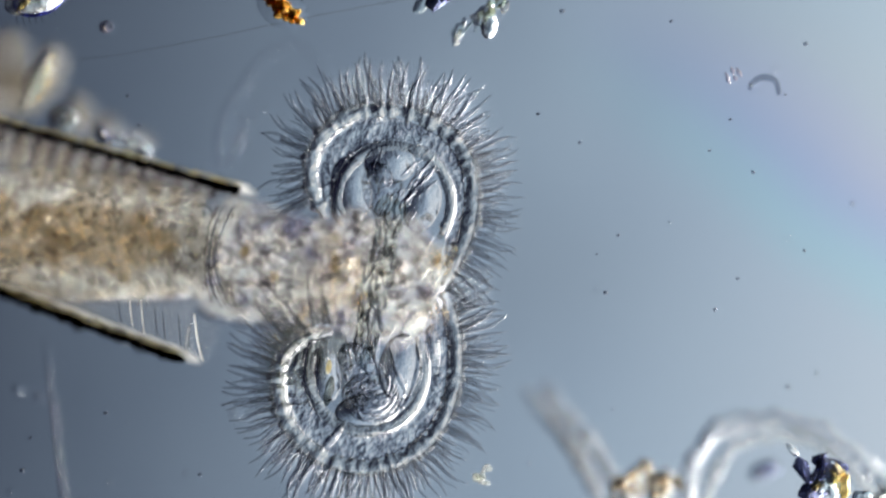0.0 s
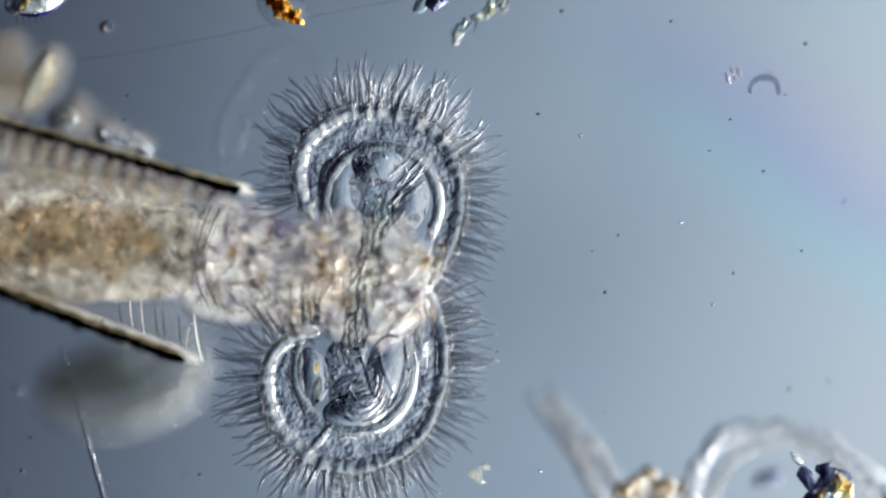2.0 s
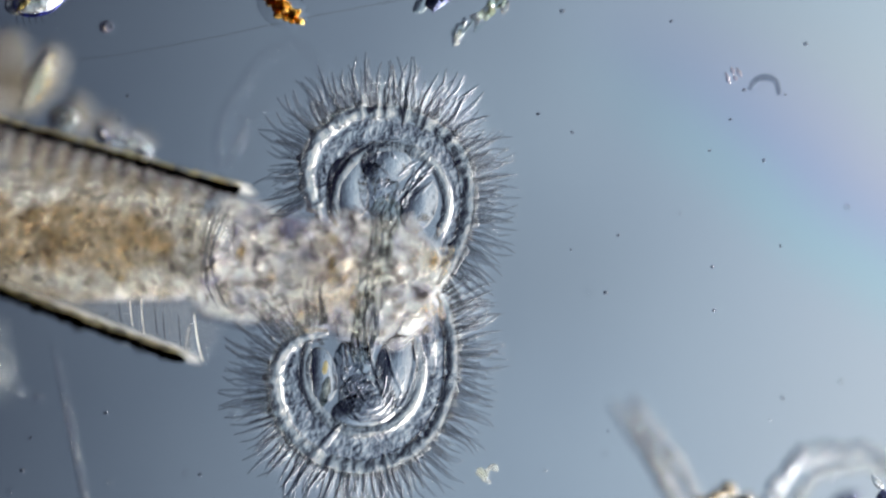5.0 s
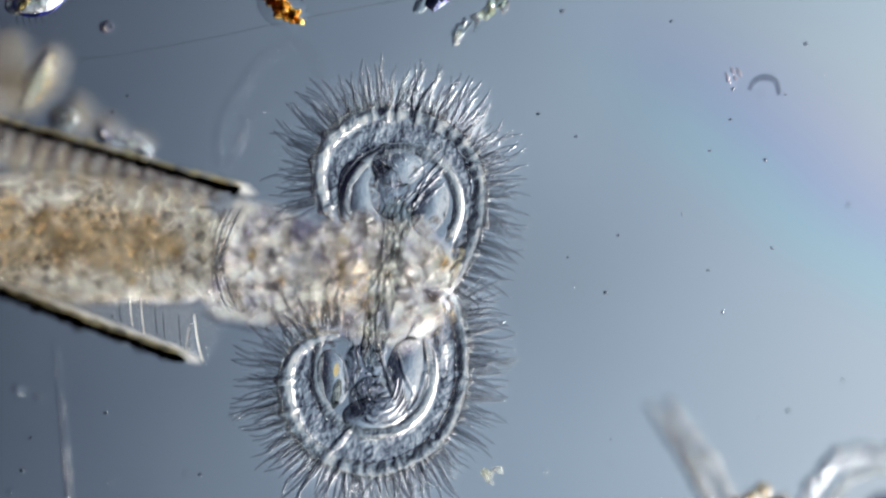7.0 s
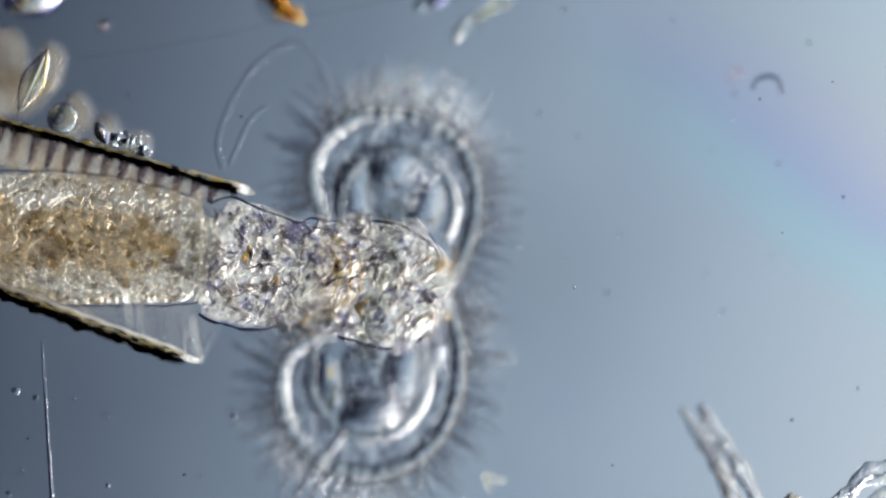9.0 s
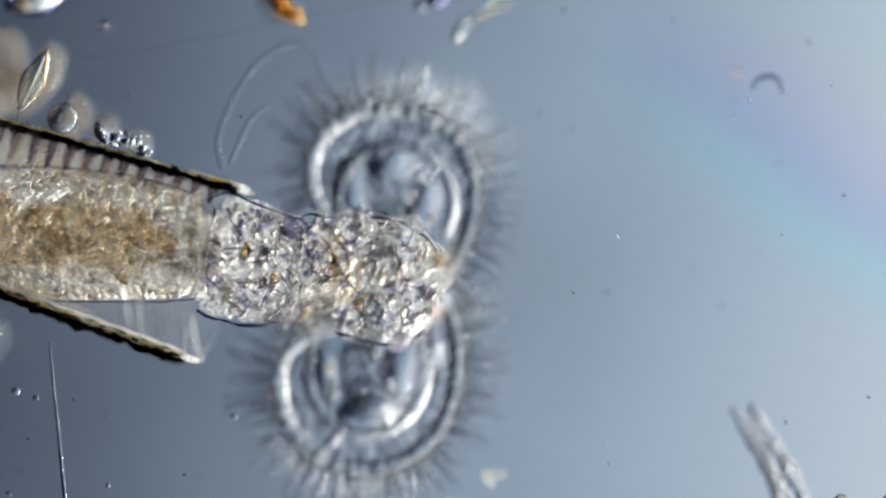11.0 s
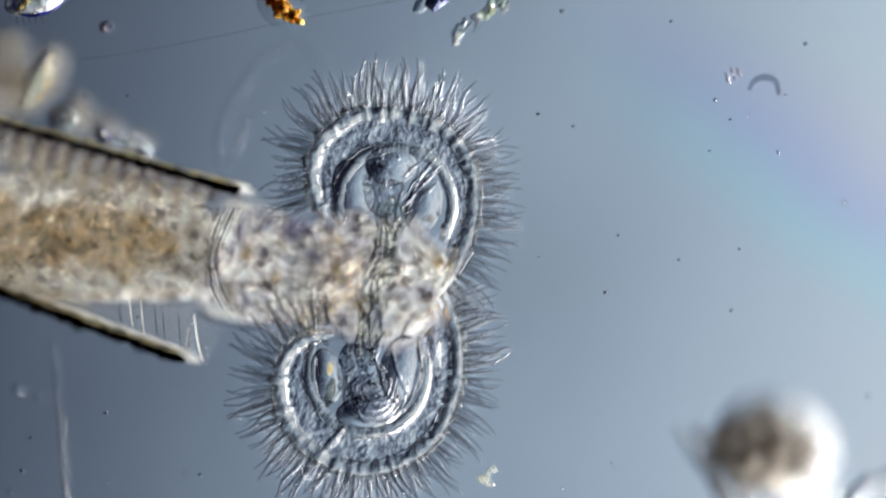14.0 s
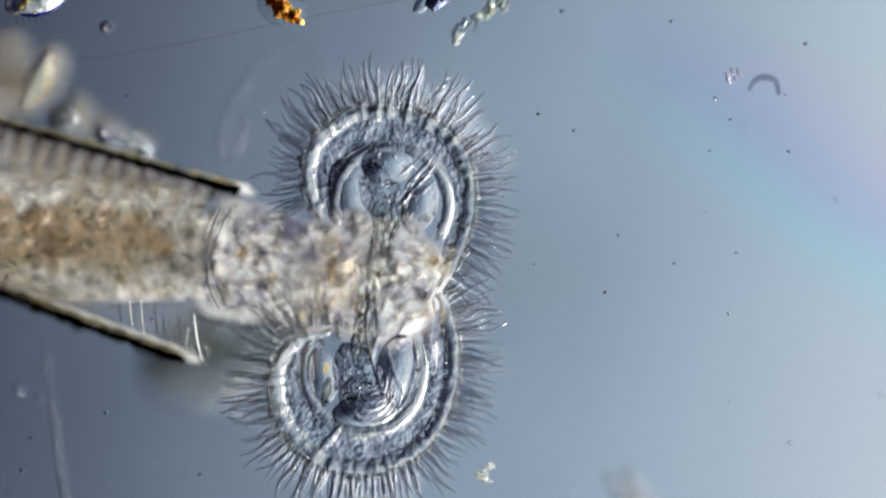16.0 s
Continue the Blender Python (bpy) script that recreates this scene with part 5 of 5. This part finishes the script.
for i in range(4):
    part("crumb", lumpy(ball(P(190 + rnd.uniform(-6, 6), 49 + rnd.uniform(-5, 5), 0.34), 4 * K, 3 * K, 3 * K, i * 50, 10, 6), 0.004, 0.01, i), M_LUMP if i % 2 else M_ROD, pink)
DRIFT = []
for i in range(22):
    px, py = rnd.uniform(20, 1550), rnd.uniform(10, 870)
    if 380 < px < 900 or (px < 400 and 200 < py < 560):
        px = rnd.uniform(960, 1550)
    z = 0.40 if i % 3 else rnd.uniform(0.0, 0.2)
    DRIFT.append((speck(px, py, z, rnd.uniform(0.5, 1.0), (0, 1, 2, 0, 1, 3)[i % 6]), px, py, z, rnd.uniform(-9, 9), rnd.uniform(-5, 7), rnd.uniform(0, 6)))


# ---- what moves ----
def motions():
    sway = [(0.0, 0, 0), (0.5, -2, -2), (1.0, -5, 1), (1.5, -13, 0), (2.0, -22, 1), (2.5, -18, -8), (3.0, -20, -3), (3.5, -22, 1), (4.0, -18, 1), (5.2, -4, 1), (6.5, 11, 0), (7.0, 13, 5),
            (7.5, 17, 4), (8.0, 10, 8), (8.5, 8, 8), (9.0, 5, 7), (10.2, 2, 3), (11.5, 0, -1), (12.0, -3, 6), (12.5, 1, 6), (13.0, 4, -2), (13.5, 4, 2), (14.0, 2, 3), (14.5, 0, 7), (15.0, 0, 2),
            (15.5, -3, -2), (16.0, -5, 2)]
    h = HOME[animal]
    walk(animal, [(t, pose(h.x + dx * K, h.y - dy * K, h.z)) for t, dx, dy in sway])
    for ob, home, ang, d, ph, li in CILIA:
        rows = []
        for j in range(65):
            t = j * 0.25
            sweep_a = 9 * math.sin(2.4 * math.pi * t + d * 9.0) + 5 * math.sin(5.3 * t + ph)
            lift = 8 * math.cos(2.4 * math.pi * t + d * 9.0 + ph * 0.2)
            rows.append((t, Matrix.Translation(home) @ Euler((0, radians(lift), radians(ang + sweep_a)), "XYZ").to_matrix().to_4x4()))
        walk(ob, rows)
    for ob, home, d, li in TUFTS:
        walk(ob, [(j * 0.25, Matrix.Translation(home) @ Matrix.Rotation(radians(7 * math.sin(2.4 * math.pi * j * 0.25 + d * 9.0 + 0.8)), 4, "Z")) for j in range(65)])

    def drift(ob, x0, y0, z0, rows):
        """Rows of (seconds, x, y, degrees clockwise, height) in plan units for a thing built about (x0, y0, z0)."""
        walk(ob, [(t, Matrix.Translation(P(x, y, z)) @ Matrix.Rotation(radians(-turn), 4, "Z")) for t, x, y, turn, z in rows])

    drift(clump, 930, 684, 0.1, [(t, x + 6, y + 3, a, 0.1) for t, x, y, a in (
        (0.0, 924, 681, 0), (0.5, 914, 681, 0), (1.0, 920, 682, 0), (1.5, 926, 682, 0), (2.0, 933, 688, 1), (2.5, 972, 694, 2), (3.0, 1000, 694, 3), (3.5, 1013, 696, 3), (4.0, 1031, 704, 3),
        (5.2, 1092, 706, 4), (6.5, 1141, 706, 4), (7.5, 1146, 707, 5), (8.1, 1160, 712, 6), (8.6, 1181, 712, 7), (9.2, 1212, 711, 8), (10.2, 1260, 710, 8), (11.3, 1294, 711, 9), (11.7, 1292, 724, 9),
        (11.9, 1290, 734, 8), (12.1, 1265, 743, 6), (12.3, 1228, 752, 5), (12.5, 1203, 760, 5), (12.8, 1210, 762, 5), (13.3, 1222, 752, 5), (13.8, 1205, 750, 5), (14.5, 1188, 752, 5), (14.8, 1205, 770, 5),
        (15.05, 1268, 806, 5), (15.25, 1262, 785, 5), (15.5, 1236, 742, 4), (15.7, 1180, 760, 4), (16.0, 1070, 832, 4))])
    swim = [(0.0, 1900, 800, 0, 0, -0.1), (11.0, 1840, 806, 0, 0, -0.1), (11.8, 1720, 810, 0, 0, -0.1), (12.2, 1660, 812, 0, 0, -0.1), (12.4, 1640, 814, 0, 0, -0.15), (12.6, 1555, 828, 8, 0, -0.35), (12.8, 1482, 805, 8, 0, -0.3),
            (13.0, 1457, 799, 4, 0, -0.35), (13.3, 1421, 798, 0, 20, -0.42), (13.6, 1395, 798, 0, 42, -0.5), (13.9, 1369, 798, 0, 50, -0.5), (14.2, 1341, 792, 0, 50, -0.5), (14.4, 1417, 771, 2, 30, -0.42), (14.5, 1382, 732, 2, 32, -0.44),
            (14.6, 1325, 694, 0, 0, -0.35), (14.8, 1306, 691, -3, 0, -0.30), (15.0, 1250, 720, 0, 0, -0.2), (15.2, 1209, 742, 2, 0, -0.1), (15.4, 1185, 812, 8, 20, -0.42), (15.5, 1160, 862, 9, 24, -0.45), (15.6, 1115, 945, 12, 20, -0.45), (16.0, 940, 1150, 15, 20, -0.45)]
    walk(swimmer, [(t, Matrix.Translation(P(x, y, z)) @ Matrix.Rotation(radians(-turn), 4, "Z") @ Matrix.Rotation(radians(tilt), 4, "Y")) for t, x, y, turn, tilt, z in swim])
    drift(bell, 228, 670, -0.5, [(0.0, 560, 560, -60, -0.95), (0.3, 480, 600, -60, -0.95), (0.5, 425, 660, -62, -0.95), (0.7, 378, 680, -55, -0.95), (0.8, 345, 668, -35, -0.95), (0.9, 265, 645, -12, -0.95), (1.0, 215, 655, 0, -0.95),
                                 (1.5, 232, 668, 0, -0.95), (2.0, 222, 680, 0, -0.95), (2.5, 185, 684, 0, -0.95), (3.0, 66, 684, 5, -0.95), (3.3, 24, 660, 15, -0.95), (3.6, -8, 636, 25, -0.95), (4.0, -38, 618, 40, -0.95), (5.0, -110, 585, 60, -0.95),
                                 (6.5, -160, 570, 60, -0.95), (11.3, -140, 570, 20, -0.95), (11.8, -30, 560, 0, -0.95), (12.4, -60, 560, 0, -0.95), (13.2, -200, 570, 0, -0.95), (13.8, -230, 440, 0, -0.95), (14.8, 60, 430, 0, -0.95), (15.3, 330, 480, 0, -0.95), (15.6, 430, 560, -10, -0.95), (15.8, 420, 605, -10, -0.95), (16.0, 400, 622, -8, -0.95)])
    drift(bristle, 95, 760, 0.05, [(t, x, 760, a, float(np.interp(t, (0, 0.5, 0.9, 3.6, 4.6, 16), (0.02, 0.02, 0.26, 0.34, 0.05, 0.03)))) for t, x, a in (
        (0.0, 98, 0), (0.5, 100, 0), (0.8, 128, -12), (1.2, 160, -11), (1.5, 166, -10), (2.0, 148, -9), (2.5, 196, -15), (3.0, 186, -24), (3.3, 192, -21), (3.6, 200, -23), (4.0, 146, -17), (5.0, 125, -5), (6.4, 112, 1), (7.5, 108, 2),
        (8.1, 97, 3), (9.0, 87, 3), (10.2, 95, 1), (11.4, 108, 1), (12.0, 106, -1), (12.5, 106, -3), (13.0, 108, 0), (14.6, 108, 2), (16.0, 97, -1))])
    drift(seed_grain, 865, 43, 0.40, [(0.0, 865, 43, 0, 0.40), (0.4, 866, 40, 0, 0.40), (0.8, 868, 22, -8, 0.40), (1.2, 875, -30, -20, 0.40), (2.0, 890, -120, -40, 0.40), (16.0, 900, -160, -40, 0.40)])
    drift(flake, 853, 846, 0.40, [(0.0, 853, 846, 0, 0.40), (1.5, 845, 842, 10, 0.40), (3.5, 850, 840, 20, 0.40), (7.0, 866, 842, 30, 0.40), (9.0, 866, 850, 50, 0.40), (12.5, 866, 840, 20, 0.40), (14.5, 860, 850, 0, 0.40), (16.0, 858, 842, 0, 0.40)])
    for ob, px, py, z, vx, vy, ph in DRIFT:
        walk(ob, [(t, Matrix.Translation(P(px + vx * (t - 8) + 8 * math.sin(t * 0.9 + ph), py + vy * (t - 8) + 8 * math.cos(t * 0.7 + ph), z)) @ Matrix.Rotation(0.4 * t + ph, 4, "Z")) for t in range(0, 17, 2)])


motions()
